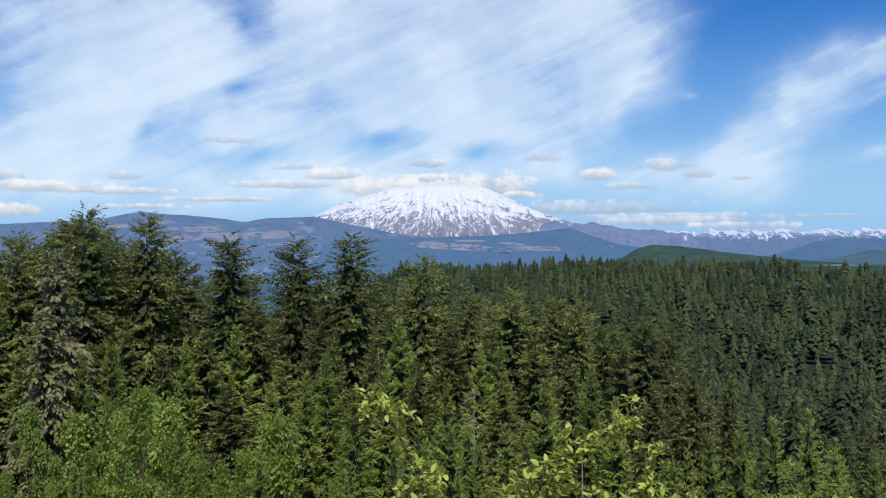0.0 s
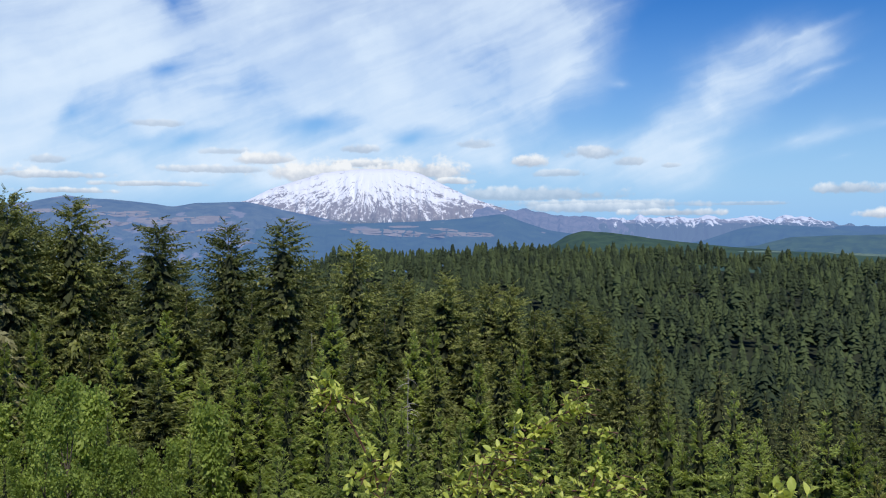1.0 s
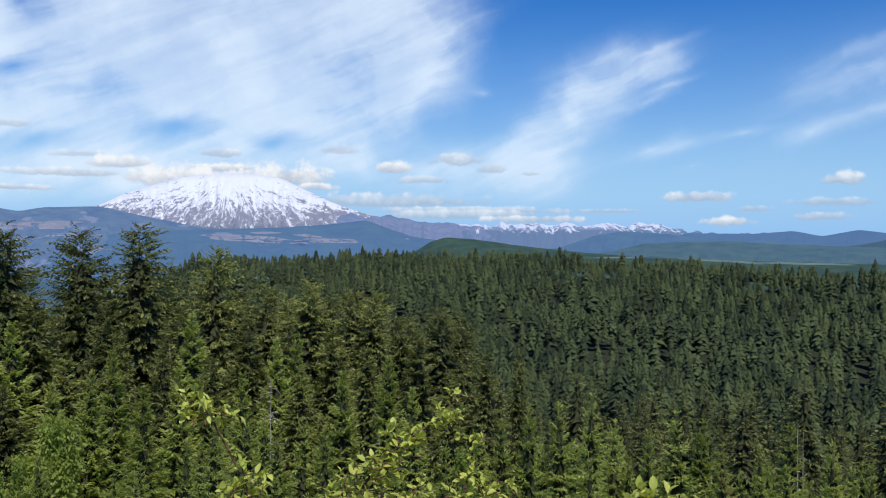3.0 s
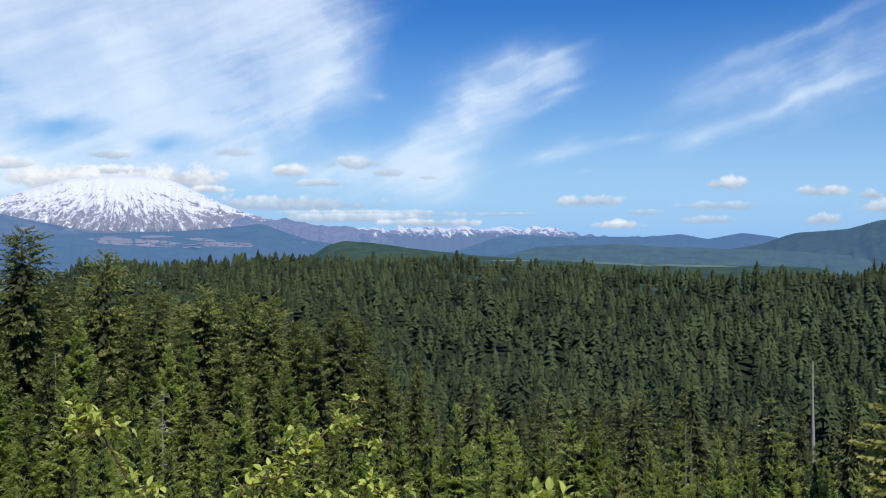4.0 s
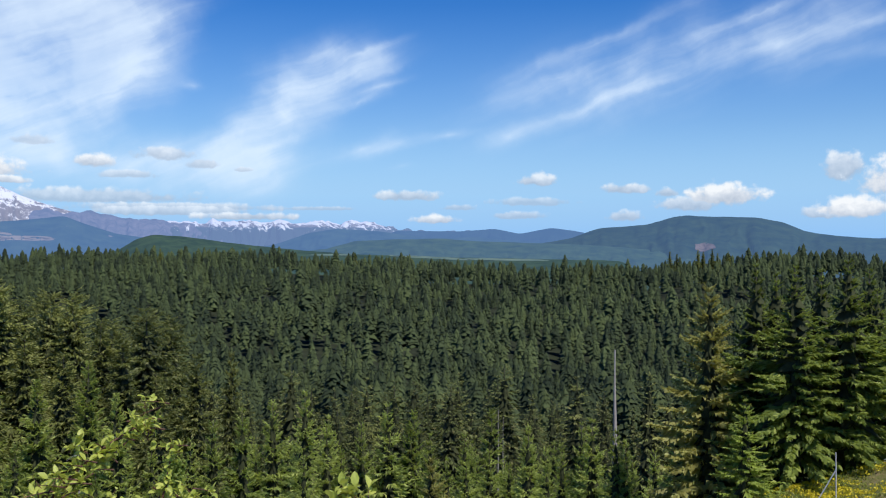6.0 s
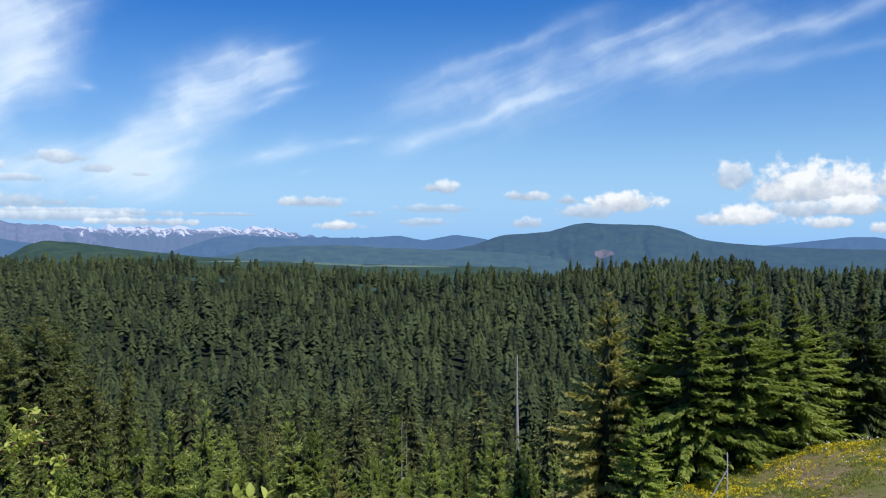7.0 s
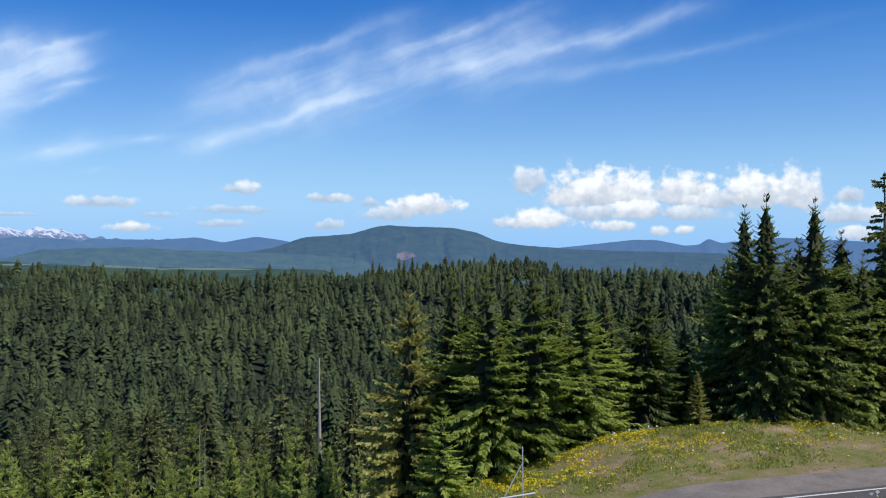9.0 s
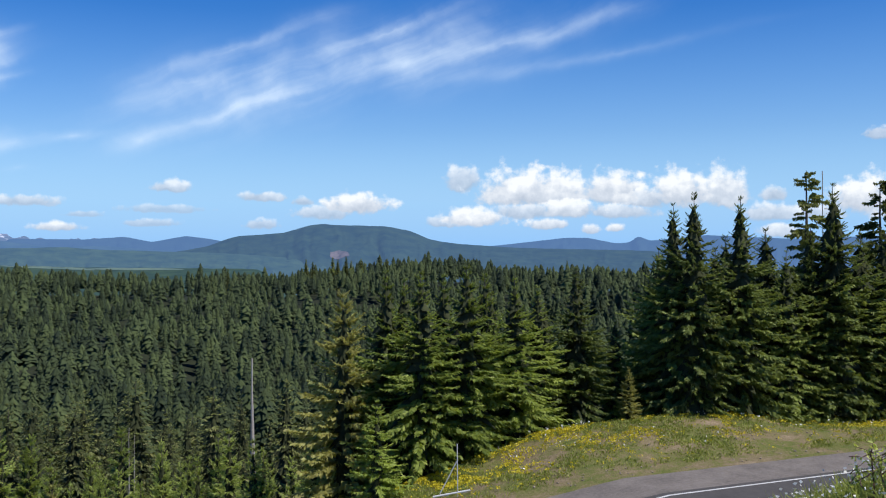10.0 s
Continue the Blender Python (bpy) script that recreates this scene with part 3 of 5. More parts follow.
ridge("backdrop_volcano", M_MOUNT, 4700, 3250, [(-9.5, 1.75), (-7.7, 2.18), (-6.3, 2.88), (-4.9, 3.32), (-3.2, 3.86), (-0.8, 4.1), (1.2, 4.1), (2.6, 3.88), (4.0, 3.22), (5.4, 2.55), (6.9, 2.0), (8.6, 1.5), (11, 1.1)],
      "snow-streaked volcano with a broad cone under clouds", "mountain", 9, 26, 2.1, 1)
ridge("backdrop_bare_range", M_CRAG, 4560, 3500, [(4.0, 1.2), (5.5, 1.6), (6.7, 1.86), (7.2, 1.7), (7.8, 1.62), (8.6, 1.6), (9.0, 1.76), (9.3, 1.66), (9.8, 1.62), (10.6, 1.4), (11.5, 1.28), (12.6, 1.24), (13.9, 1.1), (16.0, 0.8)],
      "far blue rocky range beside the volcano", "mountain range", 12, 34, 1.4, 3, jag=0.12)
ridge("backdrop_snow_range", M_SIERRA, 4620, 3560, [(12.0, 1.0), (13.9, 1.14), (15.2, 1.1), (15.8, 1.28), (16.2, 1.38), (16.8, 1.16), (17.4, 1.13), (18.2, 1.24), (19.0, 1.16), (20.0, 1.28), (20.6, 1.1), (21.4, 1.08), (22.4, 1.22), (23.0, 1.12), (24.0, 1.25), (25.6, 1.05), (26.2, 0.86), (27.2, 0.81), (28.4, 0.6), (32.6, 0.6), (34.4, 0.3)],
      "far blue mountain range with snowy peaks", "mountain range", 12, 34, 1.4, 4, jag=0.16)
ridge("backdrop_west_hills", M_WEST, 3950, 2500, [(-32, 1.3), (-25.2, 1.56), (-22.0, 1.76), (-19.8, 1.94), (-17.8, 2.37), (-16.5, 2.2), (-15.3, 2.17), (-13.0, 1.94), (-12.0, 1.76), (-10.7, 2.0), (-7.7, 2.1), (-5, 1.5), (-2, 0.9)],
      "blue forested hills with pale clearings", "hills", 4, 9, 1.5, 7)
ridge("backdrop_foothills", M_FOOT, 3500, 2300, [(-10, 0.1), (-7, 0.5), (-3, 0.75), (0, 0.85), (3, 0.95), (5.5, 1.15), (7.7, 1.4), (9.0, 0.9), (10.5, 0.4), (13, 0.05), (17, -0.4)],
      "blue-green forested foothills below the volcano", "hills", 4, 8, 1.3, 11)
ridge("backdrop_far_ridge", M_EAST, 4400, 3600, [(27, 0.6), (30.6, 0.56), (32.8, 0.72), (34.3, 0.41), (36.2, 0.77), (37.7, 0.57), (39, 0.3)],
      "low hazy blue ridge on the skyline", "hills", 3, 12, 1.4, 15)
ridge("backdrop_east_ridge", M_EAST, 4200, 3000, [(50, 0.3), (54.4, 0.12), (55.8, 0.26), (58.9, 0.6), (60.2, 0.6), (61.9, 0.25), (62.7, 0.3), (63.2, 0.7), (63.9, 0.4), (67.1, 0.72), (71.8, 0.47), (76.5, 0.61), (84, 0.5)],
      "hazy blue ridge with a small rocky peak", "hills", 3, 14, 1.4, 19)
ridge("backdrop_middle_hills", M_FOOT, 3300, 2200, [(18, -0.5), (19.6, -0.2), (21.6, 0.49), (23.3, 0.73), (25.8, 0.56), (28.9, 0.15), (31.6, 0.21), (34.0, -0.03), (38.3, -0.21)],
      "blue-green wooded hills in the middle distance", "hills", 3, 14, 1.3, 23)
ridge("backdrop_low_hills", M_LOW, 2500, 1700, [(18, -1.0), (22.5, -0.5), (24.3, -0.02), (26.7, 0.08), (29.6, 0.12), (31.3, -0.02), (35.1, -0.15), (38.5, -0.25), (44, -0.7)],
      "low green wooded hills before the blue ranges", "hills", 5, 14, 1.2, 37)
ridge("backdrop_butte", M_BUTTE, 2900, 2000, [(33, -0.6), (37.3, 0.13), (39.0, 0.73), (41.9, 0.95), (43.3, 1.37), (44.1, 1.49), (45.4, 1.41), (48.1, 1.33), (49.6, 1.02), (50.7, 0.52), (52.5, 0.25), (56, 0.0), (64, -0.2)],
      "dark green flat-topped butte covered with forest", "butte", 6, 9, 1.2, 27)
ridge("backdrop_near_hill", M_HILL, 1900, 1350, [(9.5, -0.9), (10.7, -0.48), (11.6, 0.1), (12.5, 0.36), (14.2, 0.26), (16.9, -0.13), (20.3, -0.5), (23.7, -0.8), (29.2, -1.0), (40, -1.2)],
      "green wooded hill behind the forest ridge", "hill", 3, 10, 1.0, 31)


# ---- trees ----
def diamonds(base, along, length, width, roll, sag):
    """Quads like small sprays: from the base along a direction, widest at the middle, with a sagging tip."""
    along = along / (np.linalg.norm(along, axis=1, keepdims=True) + 1e-9)
    side = np.cross(along, np.array([0.0, 0.0, 1.0]))
    side /= np.linalg.norm(side, axis=1, keepdims=True) + 1e-6
    up = np.cross(side, along)
    side = side * np.cos(roll)[:, None] + up * np.sin(roll)[:, None]
    mid = base + along * (length * 0.55)[:, None]
    tip = base + along * length[:, None] - np.array([0, 0, 1.0]) * (sag * length)[:, None]
    v = np.stack([base, mid + side * width[:, None], tip, mid - side * width[:, None]], 1)
    return v.reshape(-1, 3), np.arange(len(v) * 4).reshape(-1, 4)


def conifer_crown(rng, H, R, start, tiers, per, sprays, power, low=-12, high=45, droop=0.25, tip_up=0.12, ragged=0.3, gaps=0.0, size=1.0, belly=0.25, fat=1.0, slim=1.0, lobes=0.0, loose=0.006, twist=0.6, hang=0.0, spire=0.0):
    """All sprays of a conifer: tiers of boughs, each a drooping spine with sprays on both sides."""
    u = np.repeat((np.arange(tiers) + rng.random(tiers) * 0.7) / tiers, per)
    n = len(u)
    L = R * ((1 - u) ** power) * (1 - belly * smooth01(0.35, 0.0, u)) * rng.uniform(1 - ragged, 1 + ragged * 0.45, n) + 0.02 * H * (1 - u) + 0.012 * H
    L = L * (1 - spire * smooth01(0.58, 0.84, u))
    keep = rng.random(n) > gaps * (1 - 0.5 * u)
    u, L = u[keep], L[keep]
    n = len(u)
    h = H * (start + (0.985 - start) * u) + rng.normal(0, loose * H, n) * (1 - 0.6 * u)
    a = rng.random(n) * 2 * np.pi
    if lobes:
        p0, p1, p2 = rng.uniform(0, 6.28, 3)
        L = L * (1 + lobes * (np.sin(2 * a + 13 * u + p0) + np.sin(3 * a - 21 * u + p1) + 0.8 * np.sin(a + 34 * u + p2)) / 2.2)
    pitch = np.radians(low + (high - low) * u ** 1.6 + rng.normal(0, 7, n))
    out = np.stack([np.cos(a), np.sin(a), 0 * a], -1)

    def at(s):
        return (out * (L * s * np.cos(pitch))[:, None] + np.array([0, 0, 1.0]) * (h + L * (s * np.sin(pitch) - droop * s ** 2 + tip_up * s ** 4))[:, None])

    vs, fs, count = [], [], 0
    for k in range(sprays):
        s = np.clip((0.16 + 0.86 * (k + rng.random(n)) / sprays), 0.1, 1.0)
        base = at(s)
        tang = at(np.minimum(s + 0.05, 1.08)) - at(s - 0.02)
        tang /= np.linalg.norm(tang, axis=1, keepdims=True)
        lat = np.cross(tang, np.array([0, 0, 1.0]))
        sign = np.where((k + np.arange(n)) % 2 == 0, 1.0, -1.0)
        spread = rng.uniform(0.35, 1.0, n) * (1.05 - 0.75 * s)
        way = tang + lat * (sign * spread * 1.6)[:, None] + np.array([0, 0, 1.0]) * rng.uniform(-0.45 - hang, 0.12 + hang * 0.6, n)[:, None]
        ln = (L * (0.30 - 0.17 * s) + 0.13 * size) * rng.uniform(0.7, 1.25, n) * fat
        v, f = diamonds(base, way, ln, ln * slim * rng.uniform(0.17, 0.30, n), rng.normal(0, twist, n), rng.uniform(0.0, 0.3, n))
        vs.append(v)
        fs.append(f + count)
        count += len(v)
    return np.concatenate(vs), np.concatenate(fs)


def skirts(rng, H, R, start, tiers, n, power, drop=0.55, jag=0.3, notch=0.5):
    """The closed inner mass of a conifer: drooping ragged skirts of boughs, one over the other."""
    u = (np.arange(tiers) + 0.15) / tiers
    h = H * (start + (1 - start) * u)
    step = H * (1 - start) / tiers
    r = R * (1 - u) ** power + 0.012 * H
    a = (np.arange(n) / n * 2 * np.pi)[None] + rng.uniform(0, 6.28, (tiers, 1)) + rng.normal(0, 0.14, (tiers, n))
    rr = r[:, None] * np.where(np.arange(n) % 2 == 0, 1.15, notch)[None] * (1 + jag * rng.uniform(-1, 1, (tiers, n)))
    zz = h[:, None] - drop * rr + rng.normal(0, 0.2, (tiers, n)) * step
    low = np.stack([rr * np.cos(a), rr * np.sin(a), zz], -1)
    ri = 0.14 * r[:, None]
    top = np.stack([ri * np.cos(a), ri * np.sin(a), (h + 1.25 * step)[:, None] + 0 * a], -1)
    v = np.stack([low, top], 1).reshape(-1, 3)
    i, j = np.meshgrid(np.arange(tiers), np.arange(n), indexing="ij")
    p0, p1 = i * 2 * n + j, i * 2 * n + (j + 1) % n
    return v, np.stack([p0, p1, p1 + n, p0 + n], -1).reshape(-1, 4)


def joined(*meshes):
    vs, fs, count = [], [], 0
    for v, f in meshes:
        vs.append(v)
        fs.append(f + count)
        count += len(v)
    return np.concatenate(vs), np.concatenate(fs)


def trunk_tube(rng, H, base, lean=0.0, top=0.03):
    zs = np.linspace(-0.6, H * 0.97, 9)
    bend = np.cumsum(rng.normal(0, 0.004 * H, (9, 2)), axis=0) * 0.4
    bend -= bend[0]
    bend *= 0.35
    path = np.column_stack([bend[:, 0] + lean * zs, bend[:, 1], zs])
    return tube(path, base * (1 - zs / (H * 1.0)).clip(top, 1) + 0.01, 8)


def make_tree(name, rng, H, crown, base, label, category="tree", lean=0.0):
    thing = new(name)
    tv, tf = trunk_tube(rng, H, base, lean)
    part("trunk", quick_mesh("trunk", tv, tf, M_BARK, None, True), thing)
    part("crown", quick_mesh("crown", *crown), thing)
    return tagged(thing, label, category)


class Stock:
    """Grown examples of one kind of tree, set out and then copied."""

    def __init__(self, group, examples):
        self.group, self.examples, self.used = group, examples, set()

    def plant(self, x, y, H, turn=0.0, pick=0, wide=1.0, z=None, tilt=0.0):
        k = pick % len(self.examples)
        ob, h0 = self.examples[k]
        s = H / h0
        z = float(ground_z(x, y)) - 0.15 if z is None else z
        m = pose(x, y, z, tilt, tilt * 0.6, turn) @ Matrix.Diagonal((s * wide, s * wide, s, 1))
        if k not in self.used:
            self.used.add(k)
            ob.matrix_basis = m
        else:
            ob_scale = ob.scale.copy()
            ob.scale = (1, 1, 1)
            made = copy_thing(ob, m)
            ob.scale = ob_scale
            return made
        tagged(ob, group=self.group)
        return ob


def stock(name, group, label, mats, count, seed, H, base, core=0.42, **shape):
    made = []
    for k in range(count):
        rng = np.random.default_rng(seed + k)
        crown = conifer_crown(rng, H, **shape)
        crown = (*crown, [mats, M_CORE_SHADE], np.zeros(len(crown[1]), int))
        # a darkened core stands in for the shade inside the crown
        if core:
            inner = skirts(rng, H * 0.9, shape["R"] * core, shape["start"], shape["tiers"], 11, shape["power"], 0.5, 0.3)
            crown = (*joined(crown[:2], inner), [mats, M_CORE_SHADE], np.concatenate([crown[3], np.ones(len(inner[1]), int)]))
        made.append((make_tree(name, rng, H, crown, base, label), H))
    return Stock(group, made)


OLD = stock("old_fir_tree", "tall old firs", "tall old dark green fir with a ragged crown and blunt top", M_OLD, 6, 10, 40.0, 0.42,
            R=4.9, start=0.10, tiers=66, per=13, sprays=28, power=0.31, low=-24, high=34, droop=0.28, ragged=0.42, gaps=0.02, size=0.8, belly=0.1, core=0.46, fat=0.52, slim=1.0, lobes=0.42, loose=0.026, twist=1.4, hang=0.8)
FIR = stock("fir_tree", "mid-slope firs", "mid-height dark green fir on the slope", M_OLD, 4, 30, 26.0, 0.28,
            R=4.0, start=0.06, tiers=46, per=10, sprays=20, power=0.66, low=-16, high=42, droop=0.26, ragged=0.4, gaps=0.05, size=1.1, fat=0.95, slim=0.6, lobes=0.22, loose=0.014, core=0.44, twist=0.9, hang=0.4)
PALE = stock("pale_fir_tree", "pale young firs on the slope", "tall slender yellow-green young fir on the slope", M_YOUNG, 3, 40, 20.0, 0.2,
             R=3.2, start=0.04, tiers=38, per=9, sprays=22, power=0.8, low=0, high=58, droop=0.2, ragged=0.35, gaps=0.03, size=0.9, fat=1.0, slim=0.6, lobes=0.18, loose=0.014, core=0.34, twist=0.8, hang=0.3)
YOUNG = stock("young_fir_tree", "young firs below the bluff", "fresh green young fir with pale shoot tips", M_YOUNG, 5, 50, 12.0, 0.13,
              R=2.6, start=0.03, tiers=27, per=8, sprays=21, power=0.85, low=-4, high=54, droop=0.2, ragged=0.32, size=0.66, fat=0.95, slim=0.6, core=0.3, lobes=0.15, loose=0.012, twist=0.7, hang=0.2)
BANK_SHAPE = dict(R=3.7, start=0.02, tiers=30, per=11, sprays=58, power=0.66, low=-12, high=46, droop=0.24, tip_up=0.18, ragged=0.36, gaps=0.03, size=0.3, fat=0.62, slim=0.85, core=0.4, spire=0.5, lobes=0.22, loose=0.010, twist=0.7, hang=0.15)
SPRUCE = stock("bank_fir_tree", "firs behind the grass bank", "dense green fir with layered boughs to the ground", M_FIR, 5, 70, 13.0, 0.17,
               **BANK_SHAPE)
# same firs as above, with shade painted into the needle colour
SHADY = stock("shady_fir_tree", "dark firs behind the grass bank", "dense fir with layered boughs to the ground, in shaded green", M_SHADY, 4, 76, 13.0, 0.17,
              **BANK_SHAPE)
FRESH = stock("bright_fir_tree", "bright young fir", "vivid yellow-green young fir beside the bank", M_FRESH, 1, 84, 8.0, 0.1,
              R=2.6, start=0.02, tiers=20, per=9, sprays=40, power=0.85, low=-4, high=48, droop=0.16, tip_up=0.1, ragged=0.3, size=0.3, fat=0.7, slim=0.8, core=0.25, lobes=0.12, loose=0.01, twist=0.7, hang=0.15)
BROWN = stock("browning_fir_tree", "browning firs", "sparse fir with browning yellow-green needles", M_BROWN, 2, 90, 13.0, 0.15,
              R=3.1, start=0.02, tiers=30, per=10, sprays=46, power=0.75, low=-4, high=46, droop=0.16, ragged=0.4, gaps=0.03, size=0.36, core=0.22, fat=0.7, lobes=0.15, loose=0.012, twist=1.1, hang=0.3)
LICHEN = stock("lichen_fir_tree", "dying firs", "dying fir with pale lichen-grey branches", M_LICHEN, 2, 95, 34.0, 0.36,
               R=4.2, start=0.08, tiers=48, per=8, sprays=18, core=0.2, power=0.5, low=-26, high=18, droop=0.38, ragged=0.5, gaps=0.2, size=1.5, lobes=0.3, loose=0.012, twist=1.3, hang=0.6)
FOREST = stock("forest_fir_tree", "firs of the near forest", "slender dark green fir of the valley forest", M_MID, 6, 140, 26.0, 0.2,
               R=4.6, start=0.25, tiers=24, per=7, sprays=11, power=0.8, low=-18, high=40, droop=0.25, ragged=0.35, gaps=0.03, size=1.2, fat=0.85, slim=0.8, core=0.46, lobes=0.15, loose=0.010, twist=0.8, hang=0.3)

place_rng = np.random.default_rng(7)


def by_top(kind, az, el, r, pick, wide=1.0, grow=0.0):
    """Plant a tree at a heading and distance so that its top reaches an elevation."""
    x, y = spot(az, r)
    z = float(ground_z(x, y)) - 0.15 - grow
    H = EYE + r * math.tan(math.radians(el)) - z
    return kind.plant(x, y, max(H, 2.0), place_rng.uniform(0, 360), pick, wide, z)


# tall firs on the slope, left of the forest ridge
for k, (az, el, r, wide) in enumerate((
    (-24.4, 1.1, 112, 0.9), (-23.2, 0.2, 116, 1.1), (-20.8, 2.6, 108, 1.05), (-19.3, 0.97, 114, 0.9), (-17.5, 2.3, 112, 0.95),
    (-16.0, 0.16, 118, 0.8), (-15.1, -0.5, 120, 0.9), (-12.8, 0.95, 104, 1.15), (-8.8, 0.88, 106, 1.0), (-5.6, 1.15, 106, 1.1),
    (-1.4, -0.15, 112, 0.9), (1.6, -2.35, 116, 0.95), (4.2, -2.2, 104, 1.2), (6.9, -2.7, 114, 1.0), (8.1, -2.85, 110, 1.0),
    (12.1, -3.85, 100, 1.25), (13.4, -4.3, 106, 1.0), (-26.5, 0.6, 112, 1.1), (-28.5, 0.2, 118, 1.1), (-0.2, -2.6, 120, 1.0),
)):
    by_top(OLD, az, el, r, k, wide)
for k, (az, el) in enumerate(((-25.6, 0.3), (-23.9, 0.9), (-22.3, 1.3), (-21.6, 1.9), (-20.1, 1.6), (-18.4, 0.5), (-16.8, 0.3), (-14.3, -1.4), (-11.6, -1.2), (-7.2, -1.6), (-4.2, -1.8), (3.0, -3.2), (5.6, -3.2), (10.2, -4.4))):
    by_top(OLD, az, el, 124, k + 2, 1.15)
for k, (az, el, r) in enumerate(((-22.3, 0.3, 92), (-22.9, -3.0, 84))):
    by_top(LICHEN, az, el, r, k)
for k, (az, el, r, wide) in enumerate((
    (-25.5, -2.5, 96, 1.2), (-18.6, -3.5, 98, 0.9), (-11.3, -2.9, 100, 1.3), (-7.5, -3.4, 98, 1.2), (-3.2, -3.4, 96, 1.2), (-14.1, -4.2, 90, 1.3),
    (-6.8, -5.0, 88, 1.0), (-4.3, -5.5, 86, 0.9), (0.5, -4.2, 96, 1.1), (2.9, -4.6, 94, 1.0), (5.6, -5.0, 96, 1.2), (9.6, -4.3, 102, 1.1),
    (10.8, -5.4, 92, 1.2), (14.9, -6.4, 98, 0.9), (16.9, -6.4, 104, 0.7), (-16.6, -5.5, 92, 1.0), (-20.2, -5.0, 96, 1.1), (7.6, -6.0, 86, 1.1),
    (3.6, -7.2, 84, 1.1), (-1.6, -6.6, 86, 1.1), (-9.6, -6.3, 86, 1.2), (12.6, -7.6, 84, 1.1), (-12.9, -7.6, 82, 1.3), (-24.0, -5.2, 94, 1.2),
)):
    by_top(FIR, az, el, r, k, wide)

for k, (az, el, r, wide) in enumerate((
    (-19.4, -4.6, 88, 0.9), (-12.4, -4.2, 92, 1.2), (-10.3, -7.6, 76, 1.1), (-8.3, -7.0, 78, 1.0), (-7.1, -6.0, 80, 1.0), (-2.7, -3.9, 90, 1.2), (-3.4, -6.6, 80, 1.0),
    (2.2, -5.6, 86, 1.0), (3.4, -5.2, 88, 0.9), (8.9, -6.6, 80, 1.0), (6.2, -7.6, 78, 1.1), (-15.3, -4.8, 88, 0.8), (-5.4, -8.0, 74, 1.0), (10.4, -8.6, 74, 1.0), (-21.0, -5.6, 84, 0.8), (0.2, -7.4, 78, 0.9),
)):
    by_top(PALE, az, el, r, k, wide)

# young firs under the bluff, over the whole sweep
n_young = 0
for k in range(520):
    az, r = place_rng.uniform(-30, 46.5), 52 + 34 * place_rng.random() ** 0.9
    top = -9.6 - 4.4 * place_rng.random()
    x, y = spot(az, r)
    H = EYE + r * math.tan(math.radians(top)) - float(ground_z(x, y)) + 0.15
    if 3.5 < H < 16 and n_young < 90 and x * ROAD_OUT[0] + y * ROAD_OUT[1] > 38 + (6 if az > 36 else 0):
        (BROWN if place_rng.random() < 0.06 else YOUNG).plant(x, y, H, place_rng.uniform(0, 360), k, place_rng.uniform(0.72, 0.98))
        n_young += 1
for k, (az, el) in enumerate((
    (14.5, -11.2), (15.8, -10.2), (17.5, -9.6), (19.3, -9.2), (21.2, -8.8), (22.6, -10.2), (24.6, -10.6), (26.2, -9.5), (27.6, -11.0), (28.8, -11.4), (30.9, -11.4), (32.4, -12.2),
    (34.9, -11.5), (36.8, -11.8), (38.6, -12.4), (41.0, -12.4), (43.0, -12.8), (20.2, -11.4), (23.4, -12.2), (25.6, -12.4), (29.8, -12.8), (33.6, -13.0), (18.3, -11.8), (35.9, -13.0), (39.8, -13.2),
)):
    by_top(YOUNG, az, el, place_rng.uniform(57, 66), k, place_rng.uniform(0.72, 0.9))

# firs behind the grass bank
for k, (az, el, r, wide) in enumerate((
    (48.0, -1.0, 52, 1.0), (50.1, -1.05, 49, 1.15), (52.9, -0.7, 50, 1.15), (55.8, -1.4, 52, 1.1), (54.4, -2.4, 55, 1.1), (59.5, -0.9, 56, 1.05),
    (57.6, -3.2, 58, 1.1), (65.2, 2.95, 57, 0.85), (66.4, 3.6, 56, 0.9), (69.0, 3.3, 57, 0.95), (71.5, 0.0, 60, 1.1), (74.0, 3.9, 56, 1.0), (61.8, -4.0, 58, 1.0),
    (67.6, 0.3, 61, 1.2), (72.8, 1.5, 62, 1.1), (76.6, 1.2, 58, 1.2), (79.0, 3.0, 58, 1.1), (63.8, -1.4, 60, 1.0), (82.0, 3.5, 58, 1.1),
    (49.1, -1.5, 53, 1.05), (51.5, -1.3, 54, 1.1), (54.0, -1.2, 56, 1.1), (57.2, -2.0, 55, 1.05), (64.4, 0.2, 60, 1.05), (68.2, 1.0, 63, 1.15), (70.4, 1.4, 64, 1.15), (75.4, 1.0, 62, 1.2), (78.0, 0.8, 63, 1.2),
)):
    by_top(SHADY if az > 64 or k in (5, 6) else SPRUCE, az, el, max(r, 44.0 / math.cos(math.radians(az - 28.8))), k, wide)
for k, (az, el, r) in enumerate(((45.4, -2.3, 50), (62.6, -7.0, 53))):
    by_top(BROWN, az, el, r, k)
by_top(FRESH, 47.4, -8.9, 44.5, 0, 1.0, 0.3)


